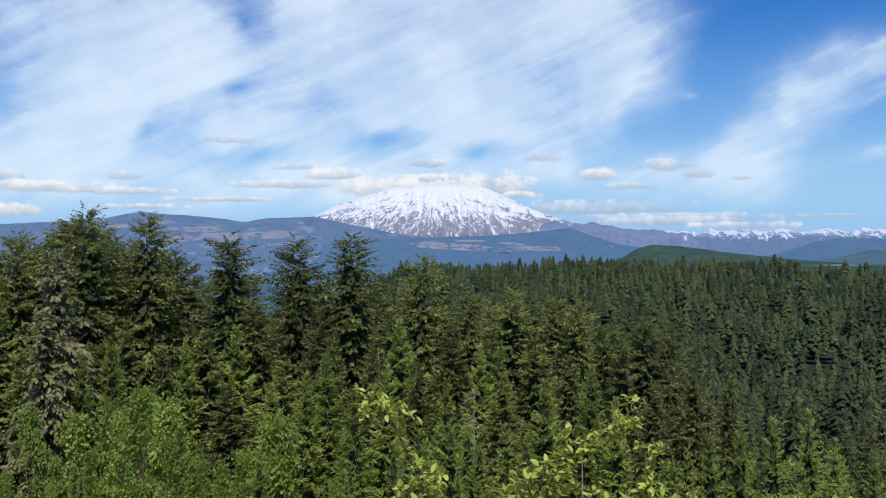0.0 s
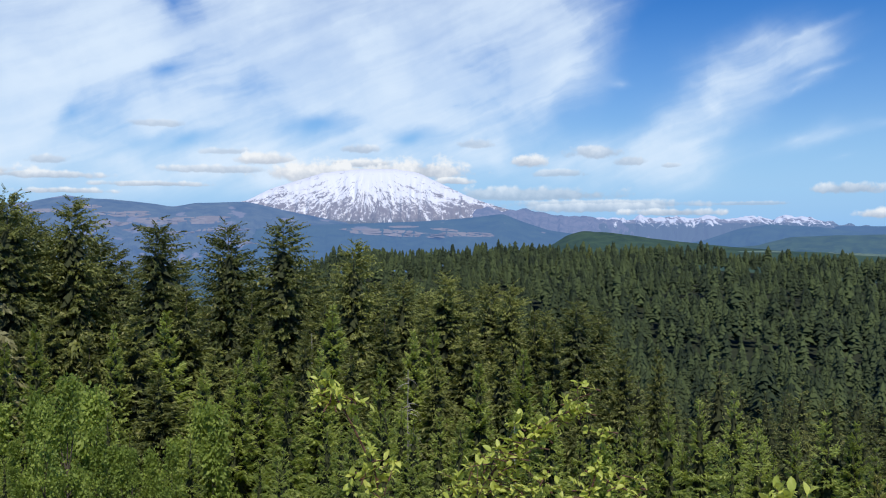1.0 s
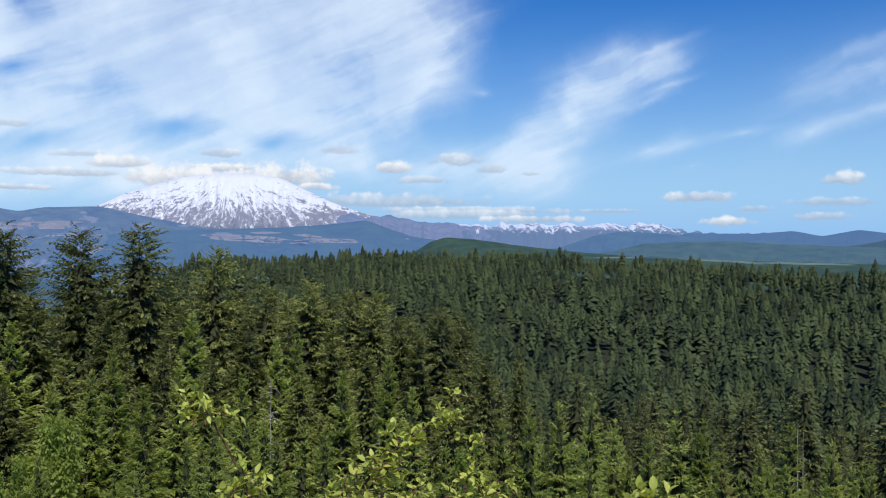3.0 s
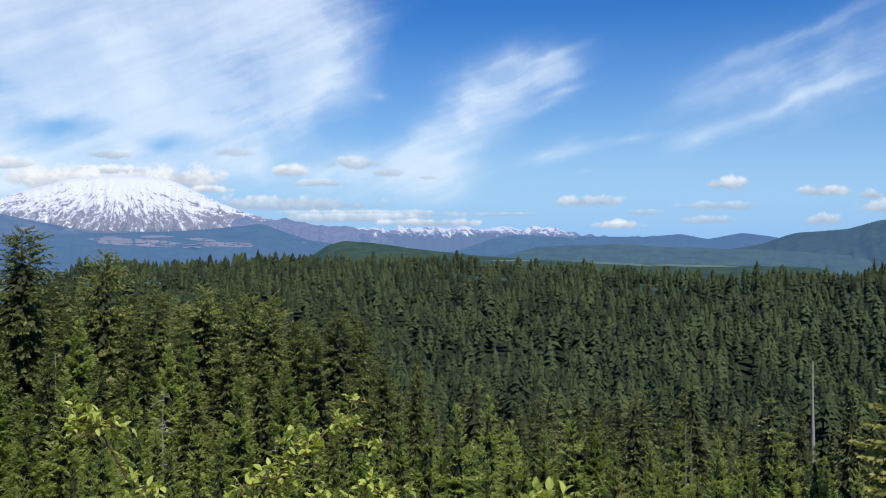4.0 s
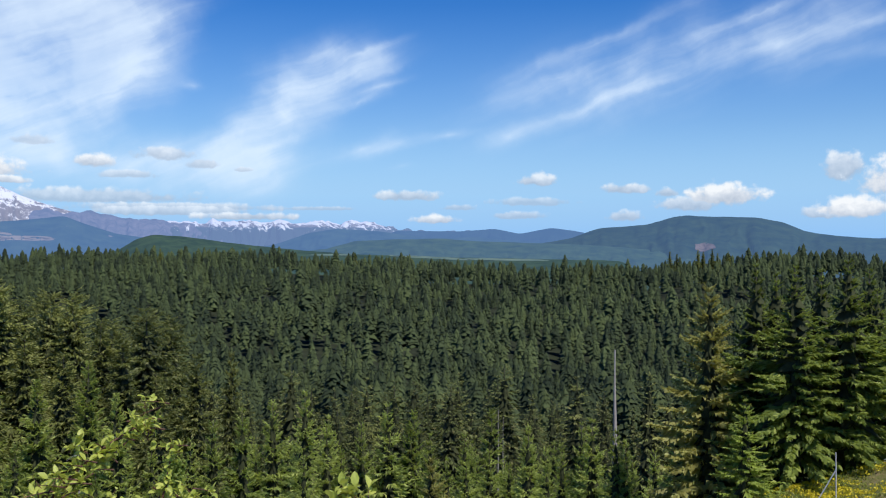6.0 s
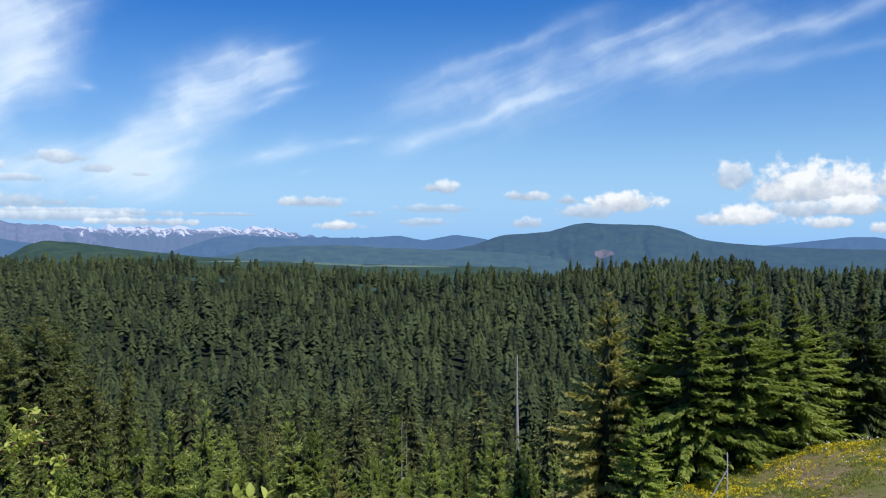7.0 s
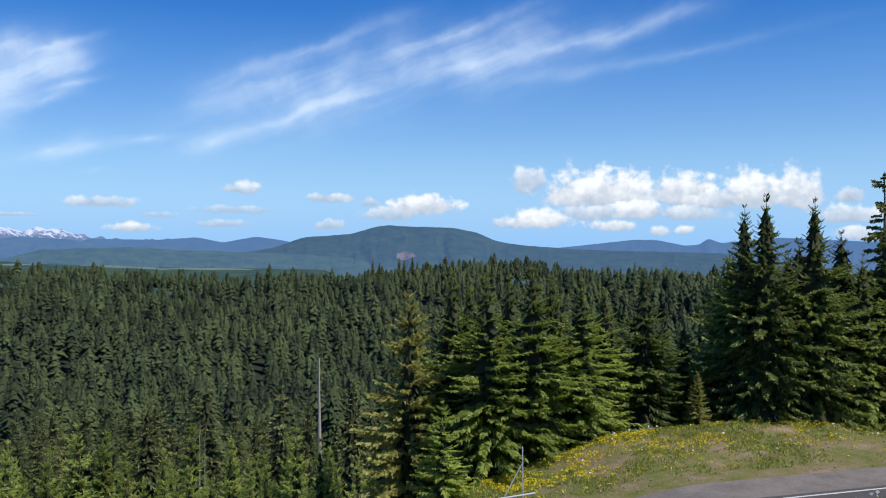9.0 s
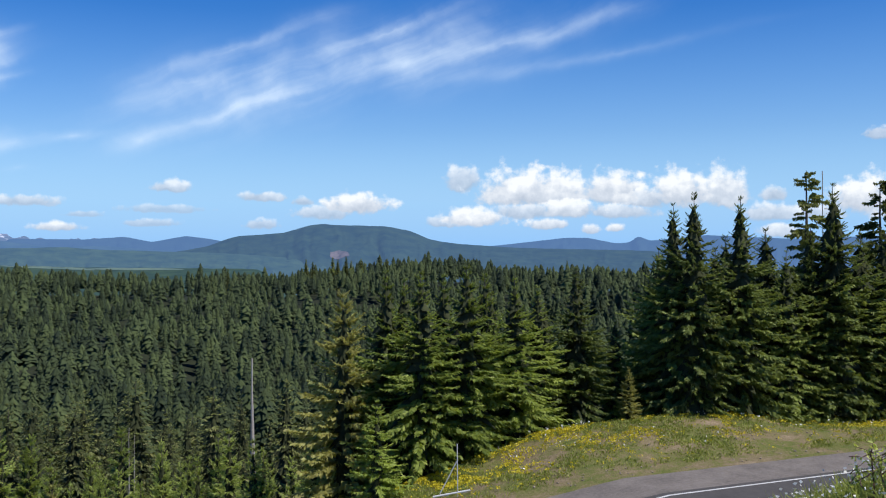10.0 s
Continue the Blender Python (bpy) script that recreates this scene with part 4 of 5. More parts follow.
# ---- the forest across the valley: far woods ----
def woods(name, label, r_lo, r_hi, per_area, shapes_, seed, az_lo=-9, az_hi=78, tall=25):
    """Many joined firs: a few crown shapes set out at random over a belt of the valley, with small gaps."""
    rng = np.random.default_rng(seed)
    n = int(0.5 * math.radians(az_hi - az_lo) * (r_hi ** 2 - r_lo ** 2) / per_area)
    az = np.radians(rng.uniform(az_lo, az_hi, n))
    r = np.sqrt(rng.uniform(r_lo ** 2, r_hi ** 2, n))
    x, y = r * np.sin(az), r * np.cos(az)
    open_ = fbm(x / 22, y / 22, 77, 3) > -0.30
    x, y = x[open_], y[open_]
    n = len(x)
    H = tall * (1 + fbm(x / 60, y / 60, 41, 3) * 0.3) * np.where(rng.random(n) < 0.07, 1.22, 1.0) * rng.uniform(0.76, 1.1, n)
    z = ground_z(x, y)
    turn, wide, own = rng.uniform(0, 2 * np.pi, n), rng.uniform(0.78, 1.2, n), rng.random(n)
    vs, fs, count, owns = [], [], 0, []
    for k, (tv, tf) in enumerate(shapes_):
        mine = np.arange(n) % len(shapes_) == k
        c, s_ = np.cos(turn[mine])[:, None], np.sin(turn[mine])[:, None]
        sc = (H[mine] / 26.0)[:, None]
        w = sc * wide[mine][:, None]
        v = np.stack([x[mine][:, None] + (tv[:, 0] * c - tv[:, 1] * s_) * w, y[mine][:, None] + (tv[:, 0] * s_ + tv[:, 1] * c) * w, z[mine][:, None] + tv[:, 2] * sc], -1)
        m_ = len(v)
        vs.append(v.reshape(-1, 3))
        fs.append((tf[None] + (np.arange(m_) * len(tv))[:, None, None]).reshape(-1, 4) + count)
        count += m_ * len(tv)
        owns.append(np.repeat(own[mine], len(tf)))
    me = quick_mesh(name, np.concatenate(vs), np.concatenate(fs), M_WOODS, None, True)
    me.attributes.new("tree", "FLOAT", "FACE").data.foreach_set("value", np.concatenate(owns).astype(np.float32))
    return tagged(new(name, me), label, "forest", kind="stuff")


def crowns(seed, count, R, start, tiers, points, sprays, size):
    """Crown shapes for joined woods: tiers of jagged drooping boughs, broken up by small sprays."""
    made = []
    for k in range(count):
        rng = np.random.default_rng(seed + k)
        power = rng.uniform(0.42, 0.62)
        body = skirts(rng, 26.0, R * rng.uniform(0.85, 1.05), start, tiers, points, power, 0.5, 0.34, 0.72)
        made.append(joined(body, conifer_crown(rng, 26.0, R, start, tiers, 6, sprays, power, low=-18, high=45, droop=0.2, ragged=0.4, size=size, fat=0.8, slim=1.1, lobes=0.2, loose=0.012, twist=0.9, hang=0.3)))
    return made


for k in range(260):
    az, r = place_rng.uniform(11, 62), math.sqrt(place_rng.uniform(108 ** 2, 190 ** 2))
    x, y = spot(az, r)
    if x * ROAD_OUT[0] + y * ROAD_OUT[1] > 100 and not (abs(az - 40.0) < 1.9 and r < 130):
        FOREST.plant(x, y, place_rng.uniform(16, 26), place_rng.uniform(0, 360), k, place_rng.uniform(0.85, 1.2))
for k, (az, el) in enumerate(((43.2, -0.62), (43.6, -0.75), (44.8, -0.5), (45.1, -0.62), (45.6, -0.45), (45.9, -0.7), (46.5, -0.6), (48.1, -0.62), (38.6, -1.15), (24.3, -0.75), (12.9, -0.42), (59.0, -0.75))):
    by_top(FIR, az, el, 850, k, 0.85)
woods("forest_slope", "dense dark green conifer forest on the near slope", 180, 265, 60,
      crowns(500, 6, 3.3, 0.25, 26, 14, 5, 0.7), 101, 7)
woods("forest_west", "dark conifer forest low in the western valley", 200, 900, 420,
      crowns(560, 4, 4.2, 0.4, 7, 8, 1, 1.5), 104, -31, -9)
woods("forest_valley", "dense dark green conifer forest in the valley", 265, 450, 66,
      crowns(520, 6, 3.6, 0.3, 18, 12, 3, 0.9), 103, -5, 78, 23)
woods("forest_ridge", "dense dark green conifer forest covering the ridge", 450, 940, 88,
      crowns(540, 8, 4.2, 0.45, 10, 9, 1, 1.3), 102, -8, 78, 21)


# ---- clearings, quarry ----
def clearing(name, mat, az, el, half_az, half_el, dist, label, turn=0.0, seed=0):
    """A bare patch with an uneven outline, laid on a far slope."""
    depsgraph = bpy.context.evaluated_depsgraph_get()
    n, eye = 40, Vector((0, 0, EYE))
    rings = []
    for k in (0.0, 0.35, 0.7, 1.0):
        ring = []
        for j in range(n):
            a = 2 * math.pi * j / n
            wob = 1 + 0.55 * float(fbm(np.array(math.cos(a) * 1.6 + seed * 7.1), np.array(math.sin(a) * 1.6 + seed), seed, 4))
            da, de = k * wob * half_az * math.cos(a), k * wob * half_el * math.sin(a)
            way = aim(az + da, el + de + da * turn).normalized()
            hit, place, *_ = scene.ray_cast(depsgraph, eye + way * 1500, way)
            ring.append(eye + way * ((place - eye).length - 5.0) if hit else None)
        rings.append(ring)
    flat = [p for ring in rings for p in ring if p is not None]
    if len(flat) < len(rings) * n * 0.5:
        return None
    mid = sum(flat, Vector()) / len(flat)
    last = mid
    verts = []
    for ring in rings:
        for p in ring:
            last = p if p is not None else last
            verts.append(tuple(last))
    ob = new(name, quick_mesh(name, np.array(verts), grid_faces(4, n, True), mat))
    return tagged(ob, label, "clearing", kind="structure")


bpy.context.view_layer.update()
for k, (az, el, ha, he, turn) in enumerate((
    (1.2, 0.25, 3.2, 0.20, -0.06), (5.4, 0.16, 1.7, 0.12, -0.03), (1.6, 0.62, 0.9, 0.07, 0.0), (4.2, 0.45, 0.8, 0.08, -0.1),
    (-14.6, 1.35, 1.5, 0.16, 0.02), (-12.6, 0.95, 1.6, 0.2, -0.05), (-10.2, 1.05, 1.7, 0.22, 0.03), (-16.6, 1.75, 1.0, 0.1, 0.0), (-9.0, 0.45, 1.6, 0.14, 0.02),
    (-15.8, 0.75, 1.4, 0.16, 0.05), (-12.0, 0.25, 1.3, 0.1, 0.0), (-18.8, 1.5, 0.9, 0.1, 0.0), (-8.2, -0.35, 1.2, 0.1, 0.0), (-13.8, 0.5, 0.8, 0.09, 0.1),
)):
    clearing("clearcut", M_CUT, az, el, ha, he, 0, "pale brown logged clearing on a wooded slope", turn, k)
for k, (az, el, ha, he, turn) in enumerate(((28.8, -1.02, 2.6, 0.07, -0.05), (33.5, -1.15, 2.2, 0.06, -0.02), (23.0, -0.85, 1.4, 0.05, 0.0))):
    clearing("clearcut", M_FIELD, az, el, ha, he, 0, "pale green young plantation below wooded hills", turn, 50 + k)
clearing("quarry", M_QUARRY, 45.2, -0.38, 0.52, 0.24, 0, "bare reddish rock quarry on the butte", 0.05, 33)


# ---- dead trees ----
def snag(az, el, r, base, label, branches=0, seed=0, top=0.12):
    rng = np.random.default_rng(seed)
    x, y = spot(az, r)
    z = float(ground_z(x, y)) - 0.2
    H = EYE + r * math.tan(math.radians(el)) - z
    thing = new("dead_tree")
    thing.location = (x, y, z)
    zs = np.linspace(0, H, 14)
    bend = np.cumsum(rng.normal(0, 0.02, (14, 2)), axis=0)
    tv, tf = tube(np.column_stack([bend[:, 0], bend[:, 1], zs]), base * (1 - zs / H).clip(top, 1) ** 0.8, 8)
    part("trunk", quick_mesh("trunk", tv, tf, M_SNAG, None, True), thing)
    for k in range(branches):
        h, a, L = H * rng.uniform(0.55, 0.97), rng.uniform(0, 6.28), rng.uniform(0.5, 1.7)
        s = np.linspace(0, 1, 6)
        path = np.column_stack([np.cos(a) * L * s, np.sin(a) * L * s, h - L * 0.9 * s ** 2 + 0.3 * L * s])
        bv, bf = tube(path, 0.032 * (1.1 - s), 5)
        part("branch", quick_mesh("branch", bv, bf, M_SNAG, None, True), thing)
    return tagged(thing, label, "dead tree", "dead trees")


snag(40.0, -6.5, 122, 0.55, "tall bare grey dead trunk standing in the forest")
snag(32.9, -10.2, 98, 0.14, "thin pale dead trunk among young firs", 0, 2)
snag(33.25, -10.6, 99, 0.10, "thin pale dead trunk among young firs", 2, 3)
snag(1.95, -8.0, 82, 0.16, "grey dead tree with drooping bare branches", 26, 4)
snag(-3.9, -5.8, 92, 0.13, "thin pale dead trunk among young firs", 0, 5)
snag(8.4, -11.2, 74, 0.17, "pale dead trunk among young firs", 3, 6)
snag(-21.9, 0.2, 92, 0.3, "grey dead tree with drooping bare branches", 40, 7)
snag(73.55, 4.3, 66.5, 0.09, "thin bare dead spire behind the bank", 4, 8, 0.25)

DEADTOP = stock("dead_topped_fir_tree", "dead-topped firs", "dark fir with a dying sparse top and bare leader", M_OLD, 2, 120, 14.0, 0.26, core=0.0,
                R=1.15, start=0.25, tiers=22, per=9, sprays=46, power=0.35, low=-14, high=16, droop=0.25, ragged=0.6, gaps=0.3, size=0.45, lobes=0.6, loose=0.02, twist=1.4, hang=0.8, belly=0.0)
by_top(DEADTOP, 72.6, 4.8, 64.5, 0)
by_top(DEADTOP, 76.4, 4.0, 69, 1)


# ---- broadleaf shrubs below the bluff ----
def alder(seed, H=8.0, R=2.2, limbs=34, leaves=95):
    rng = np.random.default_rng(seed)
    thing = new("alder_shrub")
    tv, tf = trunk_tube(rng, H * 0.8, 0.11)
    part("trunk", quick_mesh("trunk", tv, tf, M_BARK, None, True), thing)
    vs, fs, count = [], [], 0
    for k in range(limbs):
        a, u = rng.uniform(0, 6.28), rng.random() ** 0.8
        reach = R * max(0.0, 1 - u ** 1.6) * rng.uniform(0.35, 1.05)
        c = np.array([math.cos(a) * reach, math.sin(a) * reach, H * (0.15 + 0.85 * u)])
        n = leaves
        off = rng.normal(0, 1, (n, 3)) * np.array([0.6, 0.6, 0.5]) * R * 0.26
        way = off / (np.linalg.norm(off, axis=1, keepdims=True) + 0.1) + rng.normal(0, 0.6, (n, 3))
        ln = rng.uniform(0.12, 0.25, n)
        v, f = diamonds(c + off, way, ln, ln * 0.36, rng.uniform(-1.5, 1.5, n), np.full(n, 0.15))
        vs.append(v)
        fs.append(f + count)
        count += len(v)
        lv, lf = tube(np.linspace((0, 0, H * 0.1 + c[2] * 0.5), c, 4), [0.05, 0.04, 0.03, 0.015], 5)
        if k % 5 == 0:
            part("limb", quick_mesh("limb", lv, lf, M_BARK, None, True), thing)
    part("crown", quick_mesh("crown", np.concatenate(vs), np.concatenate(fs), M_ALDER), thing)
    return tagged(thing, "bright green broadleaf shrub below the bluff", "shrub"), H


ALDER = Stock("alder shrubs", [alder(400 + k, 7.0 + k % 3, 1.5 + 0.25 * (k % 2)) for k in range(5)])
alder_rng = np.random.default_rng(23)
for k in range(30):
    az = -28 + 18.5 * (k + alder_rng.random()) / 30
    by_top(ALDER, az, -7.2 - 5.0 * alder_rng.random() ** 0.8 - (1.4 if az > -15 or az < -20 else 0.0), alder_rng.uniform(60, 80), k, alder_rng.uniform(0.6, 0.9))
by_top(ALDER, 13.5, -12.6, 58, 2, 0.8)


# ---- the leafy bush beside the viewpoint ----
def leaf_mesh(seed):
    """A small oval leaf, folded along its midrib, with a curled tip."""
    rng = np.random.default_rng(seed)
    s = np.array([0.0, 0.25, 0.55, 0.82, 1.0])
    w = np.array([0.03, 0.2, 0.25, 0.15, 0.0]) * rng.uniform(0.9, 1.2)
    mid = np.column_stack([0 * s, s, -0.22 * s ** 2 * rng.uniform(0.3, 1.4)])
    left, right_ = mid + np.column_stack([-w, 0 * s, 0.45 * w]), mid + np.column_stack([w, 0 * s, 0.45 * w])
    return quick_mesh("leaf", np.concatenate([left, mid, right_]), grid_faces(3, 5), M_LEAF)


LEAVES = [leaf_mesh(k) for k in range(5)]


def bush_point(az, el, d):
    return Vector((0, 0, EYE)) + aim(az, el, d)


def bush(name, label, stems, clusters, seed, size=0.062):
    """Stems as bent tubes, short twigs at each cluster, and single leaves along the twigs."""
    rng = np.random.default_rng(seed)
    thing = new(name)
    root = Vector(stems[0][0])
    root.z = float(ground_z(root.x, root.y))
    thing.location = root
    for points in stems:
        pts = np.array([np.array(p) - np.array(root) for p in points])
        pts[0, 2] = -0.1
        t_ = np.linspace(0, len(pts) - 1, 5 * len(pts))
        path = np.column_stack([np.interp(t_, np.arange(len(pts)), pts[:, k]) for k in range(3)])
        ker = np.ones(5) / 5
        path = np.column_stack([np.convolve(np.pad(path[:, k], 2, mode="edge"), ker, mode="valid") for k in range(3)])
        sv, sf = tube(path, np.linspace(0.009, 0.003, len(path)), 7)
        part("stem", quick_mesh("stem", sv, sf, M_STEM, None, True), thing)
        for k in range(int(len(path) * 2.2)):
            at = path[int(len(path) * rng.uniform(0.45, 1.0)) - 1] + rng.normal(0, 0.012, 3)
            ob = part("leaf", LEAVES[int(rng.integers(5))], thing)
            quat = Vector(rng.normal(0, 0.8, 3) + np.array([0, 0, 0.3])).to_track_quat("Y", "Z")
            sc = size * rng.uniform(0.7, 1.2)
            ob.matrix_basis = Matrix.LocRotScale(Vector(at), quat @ Euler((0, rng.uniform(-0.8, 0.8), 0)).to_quaternion(), (sc, sc, sc))
    for centre, radius, n in clusters:
        n = int(n * 1.9)
        c = np.array(centre) - np.array(root)
        twigs = max(2, n // 6)
        left = n
        for k in range(twigs):
            way = rng.normal(0, 1, 3) * np.array([1, 1, 0.6]) + np.array([0, 0, 0.55])
            way /= np.linalg.norm(way)
            start = c - way * radius * 0.5 + rng.normal(0, radius * 0.35, 3)
            s = np.linspace(0, 1, 5)
            path = start + np.outer(s, way) * radius * 1.3 + np.outer(s ** 2, [0, 0, -0.15 * radius])
            tv, tf = tube(path, 0.0035 * (1.15 - s), 5)
            part("twig", quick_mesh("twig", tv, tf, M_STEM, None, True), thing)
            for j in range(left // (twigs - k)):
                at = path[0] + (path[-1] - path[0]) * rng.uniform(0.15, 1.0)
                out = way * 0.6 + rng.normal(0, 0.7, 3) + np.array([0, 0, 0.15])
                ob = part("leaf", LEAVES[int(rng.integers(5))], thing)
                quat = Vector(out).to_track_quat("Y", "Z")
                sc = size * rng.uniform(0.7, 1.25)
                ob.matrix_basis = Matrix.LocRotScale(Vector(at), quat @ Euler((0, rng.uniform(-0.8, 0.8), 0)).to_quaternion(), (sc, sc, sc))
                left -= 1
    return tagged(thing, label, "bush")


B = bush_point
bush("willow_bush", "leafy yellow-green bush with reddish stems", [
    [B(-0.2, -20, 4.4), B(-0.8, -15.2, 4.45), B(-1.7, -13.0, 4.5), B(-2.9, -10.7, 4.5), B(-3.9, -9.0, 4.5)],
    [B(-0.2, -20, 4.4), B(-1.0, -16.0, 4.4), B(-1.4, -13.2, 4.35)],
], [
    (B(-4.0, -8.9, 4.5), 0.085, 38), (B(-4.6, -9.9, 4.5), 0.06, 14), (B(-3.1, -9.6, 4.45), 0.075, 29), (B(-2.7, -10.4, 4.5), 0.05, 12),
    (B(-1.2, -13.4, 4.4), 0.07, 20), (B(-2.0, -14.0, 4.4), 0.08, 23), (B(-0.6, -14.6, 4.4), 0.09, 26),
], 11, 0.046)
bush("willow_bush", "leafy yellow-green bush with arching reddish stems", [
    [B(4.6, -21, 4.3), B(4.8, -16.1, 4.4), B(6.0, -13.7, 4.5), B(8.3, -11.7, 4.5), B(10.2, -10.5, 4.55), B(11.4, -10.1, 4.6)],
    [B(4.6, -21, 4.3), B(10.4, -17.0, 4.6), B(11.9, -15.1, 4.6), B(12.3, -13.3, 4.6), B(12.6, -11.9, 4.6)],
    [B(4.6, -21, 4.3), B(13.4, -17.0, 4.6), B(14.4, -15.3, 4.6)],
], [
    (B(6.8, -13.6, 4.35), 0.12, 26), (B(4.4, -15.4, 4.3), 0.12, 26), (B(9.0, -14.9, 4.4), 0.12, 24),
    (B(11.2, -10.0, 4.6), 0.10, 44), (B(10.2, -10.9, 4.55), 0.06, 17), (B(8.9, -11.4, 4.5), 0.07, 26), (B(7.3, -11.3, 4.5), 0.06, 14), (B(8.0, -12.5, 4.5), 0.09, 29),
    (B(6.4, -13.5, 4.45), 0.10, 35), (B(5.2, -14.7, 4.4), 0.13, 52), (B(3.6, -15.3, 4.4), 0.10, 32), (B(7.3, -14.9, 4.45), 0.11, 35), (B(12.6, -11.7, 4.6), 0.06, 14),
    (B(12.2, -13.6, 4.6), 0.05, 9), (B(13.6, -14.6, 4.6), 0.09, 29), (B(14.6, -15.1, 4.6), 0.09, 26), (B(11.4, -14.6, 4.6), 0.08, 20),
], 12, 0.043)
bush("willow_bush", "low leafy yellow-green bush tip", [[B(22.0, -20, 4.6), B(22.6, -16, 4.6), B(22.9, -14.7, 4.6)]],
     [(B(22.9, -14.6, 4.6), 0.07, 17), (B(22.2, -15.3, 4.6), 0.08, 17), (B(23.9, -15.0, 4.6), 0.07, 14)], 13)
bush("verge_bush", "thin yellow-green bush on the grassy verge", [[B(76.0, -17, 6.0), B(76.0, -13, 6.2), B(75.8, -10.8, 6.2)], [B(76.0, -17, 6.0), B(77.4, -13, 6.2), B(77.8, -10.2, 6.2)], [B(76.0, -17, 6.0), B(76.8, -13, 6.1), B(76.9, -11.0, 6.1)]],
     [(B(75.8, -11.2, 6.2), 0.10, 26), (B(77.4, -10.8, 6.2), 0.14, 34), (B(75.2, -12.6, 6.2), 0.10, 22), (B(76.8, -12.6, 6.2), 0.16, 40), (B(76.6, -11.6, 6.2), 0.12, 26)], 14, 0.03)


# ---- bank: grass, flowers, post ----
def tufts(name, label, mat, n, u_span, q_span, blades, tall, wide, seed, keep=None, lift=0.0):
    rng = np.random.default_rng(seed)
    u, q = rng.uniform(*u_span, n), rng.uniform(*q_span, n)
    if keep is not None:
        ok = keep(u, q, rng.random(n))
        u, q = u[ok], q[ok]
    n = len(u)
    u, q = np.repeat(u, blades) + rng.normal(0, 0.09, n * blades), np.repeat(q, blades) + rng.normal(0, 0.09, n * blades)
    x, y = u * ROAD_DIR[0] + q * ROAD_OUT[0], u * ROAD_DIR[1] + q * ROAD_OUT[1]
    z = ground_z(x, y) + lift * rng.uniform(0.5, 1.2, len(x))
    way = np.column_stack([rng.normal(0, 0.45, len(x)), rng.normal(0, 0.45, len(x)), np.ones(len(x))])
    ln = tall * rng.uniform(0.5, 1.3, len(x))
    v, f = diamonds(np.column_stack([x, y, z]), way, ln, np.full(len(x), wide) * rng.uniform(0.6, 1.3, len(x)), rng.uniform(0, 3.14, len(x)), rng.uniform(0, 0.4, len(x)))
    ob = new(name, quick_mesh(name, v, f, mat))
    return tagged(ob, label, "grass" if "grass" in name else "flowers", kind="stuff")


M_GRASS = foliage("grass_blades", (0.15, 0.19, 0.035), (0.35, 0.39, 0.085), tip=(0.50, 0.44, 0.19), translucent=0.3, patch=0.4)
M_YELLOW = foliage("yellow_petals", (0.55, 0.46, 0.03), (0.78, 0.68, 0.06), translucent=0.2, patch=1.0)
M_WHITE = foliage("white_petals", (0.7, 0.7, 0.66), (0.85, 0.85, 0.82), translucent=0.2, patch=1.0)


def thick(u, q, k):
    return k < 0.07 + 2.1 * (fbm(u / 3.0, q / 2.0, 61, 4) + 0.08) + 0.8 * smooth01(39.5, 42.5, q)


def crest_only(u, q, k):
    return k < smooth01(38.0, 42, q) * np.clip(0.22 + 3.0 * fbm(u / 2.5, q / 2.0, 71, 3), 0.0, 1) + 0.03


tufts("bank_grass", "rough green and straw grass on the bank", M_GRASS, 24000, (8, 68), (35.9, 46.5), 5, 0.19, 0.024, 1, thick)
tufts("bank_yellow_flowers", "yellow wildflowers along the top of the bank", M_YELLOW, 15000, (12, 70), (36.3, 46), 7, 0.09, 0.05, 2, crest_only, 0.15)
tufts("bank_white_flowers", "scattered white daisies along the top of the bank", M_WHITE, 1300, (20, 75), (37, 46), 2, 0.1, 0.055, 3, crest_only, 0.3)
tufts("verge_grass", "green grass on the verge below the viewpoint", M_GRASS, 3800, (3.0, 8), (2.2, 5.2), 6, 0.26, 0.006, 4)
tufts("verge_white_flowers", "white daisies in the verge grass", M_WHITE, 900, (3.2, 7.5), (2.4, 4.8), 4, 0.022, 0.013, 5, None, 0.27)

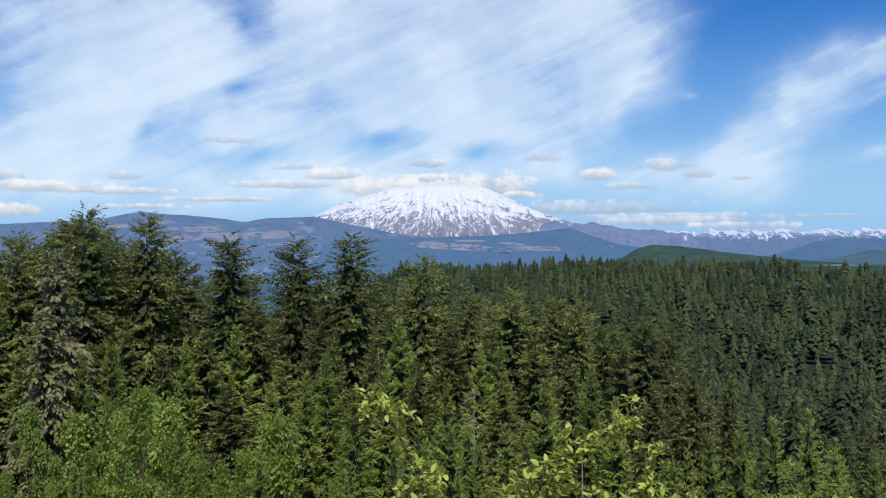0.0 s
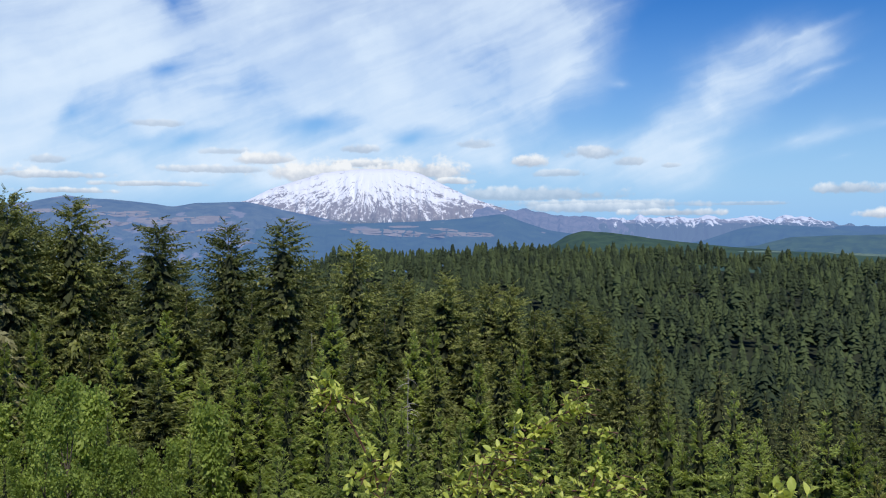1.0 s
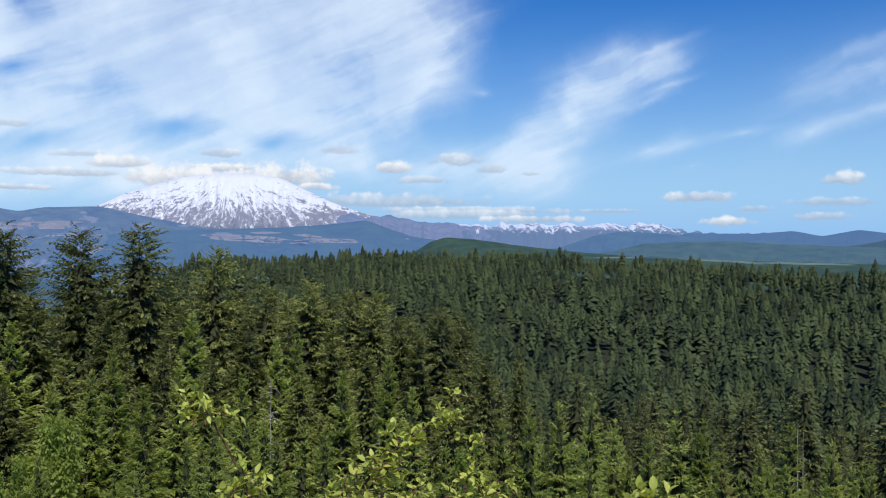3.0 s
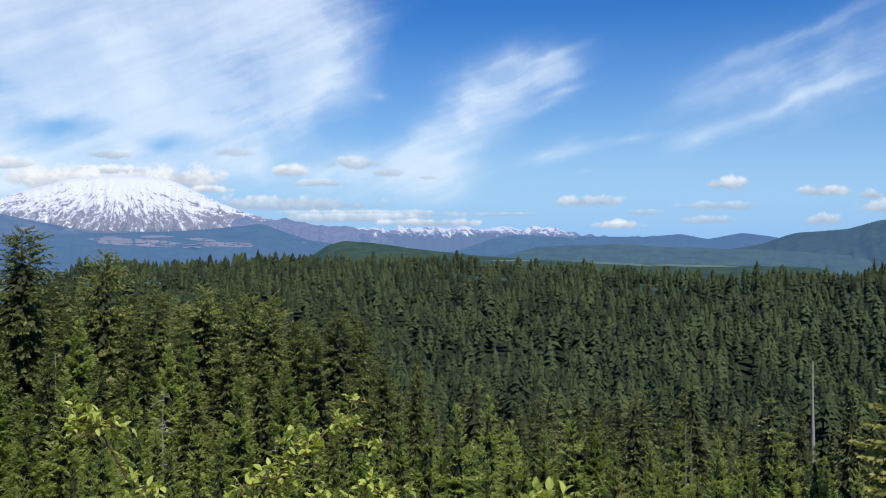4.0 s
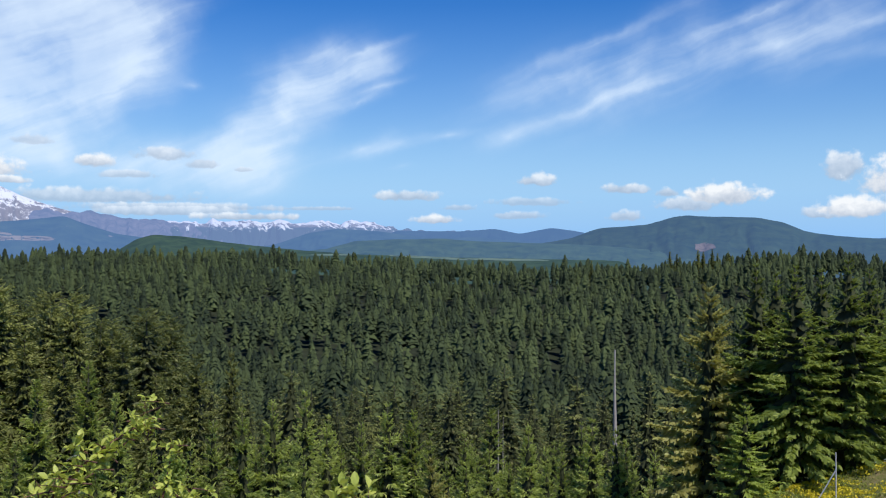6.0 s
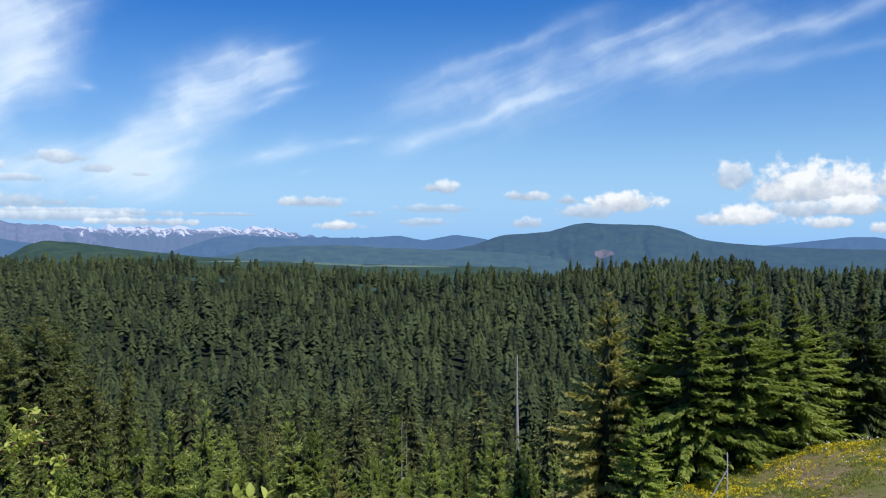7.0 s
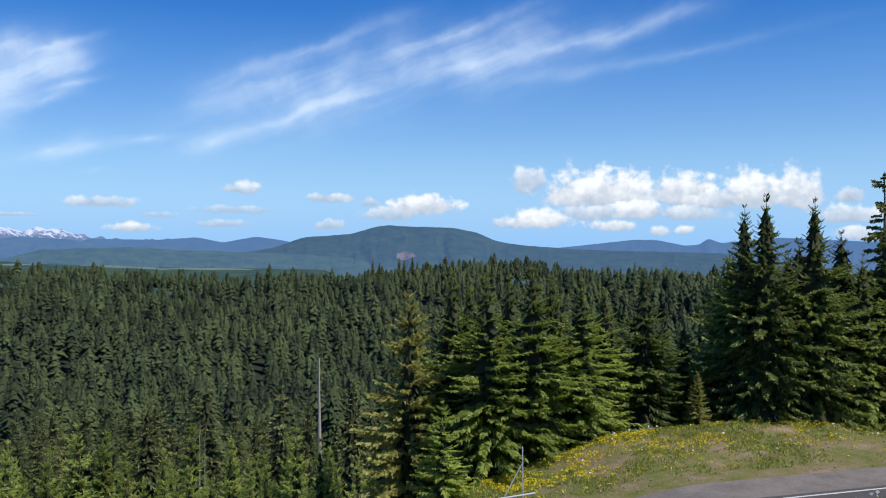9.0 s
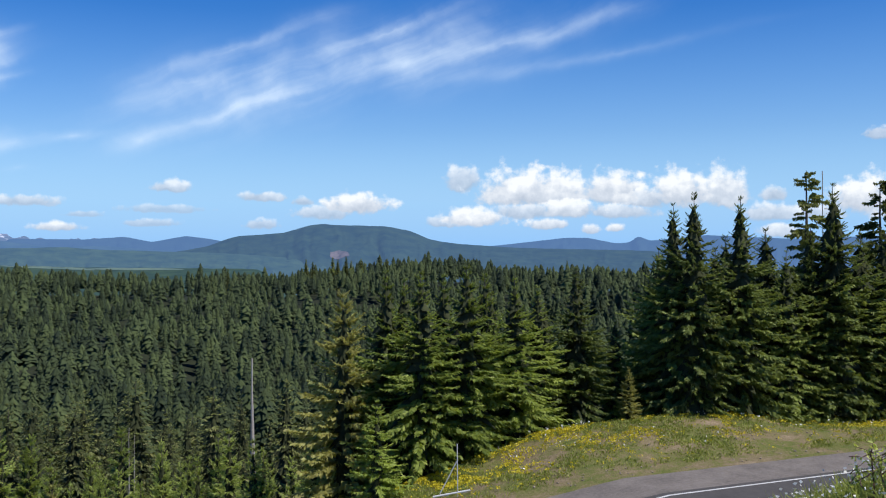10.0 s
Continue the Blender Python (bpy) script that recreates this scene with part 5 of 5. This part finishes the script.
def stones(name, label, n, seed):
    """Loose stones on the bare parts of the bank: eight-sided lumps, each with its own size and turn."""
    rng = np.random.default_rng(seed)
    u, q = rng.uniform(13, 60, n), rng.uniform(35.0, 40.5, n)
    ok = fbm(u / 3.0, q / 2.0, 61, 4) < 0.05
    u, q = u[ok], q[ok]
    n = len(u)
    x, y = u * ROAD_DIR[0] + q * ROAD_OUT[0], u * ROAD_DIR[1] + q * ROAD_OUT[1]
    axes = np.array([[1, 0, 0], [0, 1, 0], [-1, 0, 0], [0, -1, 0], [0, 0, 0.7], [0, 0, -0.7]])
    size = 0.015 + 0.06 * rng.random(n) ** 5
    v = axes[None] * size[:, None, None] * rng.uniform(0.6, 1.3, (n, 6, 1)) + rng.normal(0, 0.2, (n, 6, 3)) * size[:, None, None]
    v = v + np.stack([x, y, ground_z(x, y) + 0.4 * size], -1)[:, None]
    tri = np.array([[0, 1, 4], [1, 2, 4], [2, 3, 4], [3, 0, 4], [1, 0, 5], [2, 1, 5], [3, 2, 5], [0, 3, 5]])
    ob = new(name, quick_mesh(name, v, (tri[None] + 6 * np.arange(n)[:, None, None]).reshape(-1, 3), M_STONE))
    return tagged(ob, label, "stones", kind="stuff")


M_STONE = two_tone("loose_stone", (0.17, 0.14, 0.11), (0.38, 0.32, 0.26), 1.2, 0.9, coords="Position")
stones("bank_stones", "loose pale brown stones on the bare bank", 2600, 6)

M_METAL = two_tone("galvanised_steel", (0.42, 0.43, 0.44), (0.62, 0.63, 0.64), 4.0, 0.45)
post = new("metal_post")
px, py = spot(52.3, 41.5)
pz = float(ground_z(px, py))
post.location = (px, py, pz)
side = np.array(aim(142.3, 0))
for name, a, b, rad in (("pole", (0, -0.3), (-0.02, 2.35), 0.024), ("brace", (-0.8, 0.12), (-0.03, 1.6), 0.026), ("rail", (-1.1, 0.0), (0.55, 0.3), 0.05)):
    ends = [side * a[0] + np.array([0, 0, a[1]]), side * b[0] + np.array([0, 0, b[1]])]
    vv, ff = tube(np.linspace(ends[0], ends[1], 4), [rad] * 4, 8)
    part(name, quick_mesh(name, vv, ff, M_METAL, None, True), post)
tagged(post, "galvanised metal post with a diagonal brace and rail", "post")
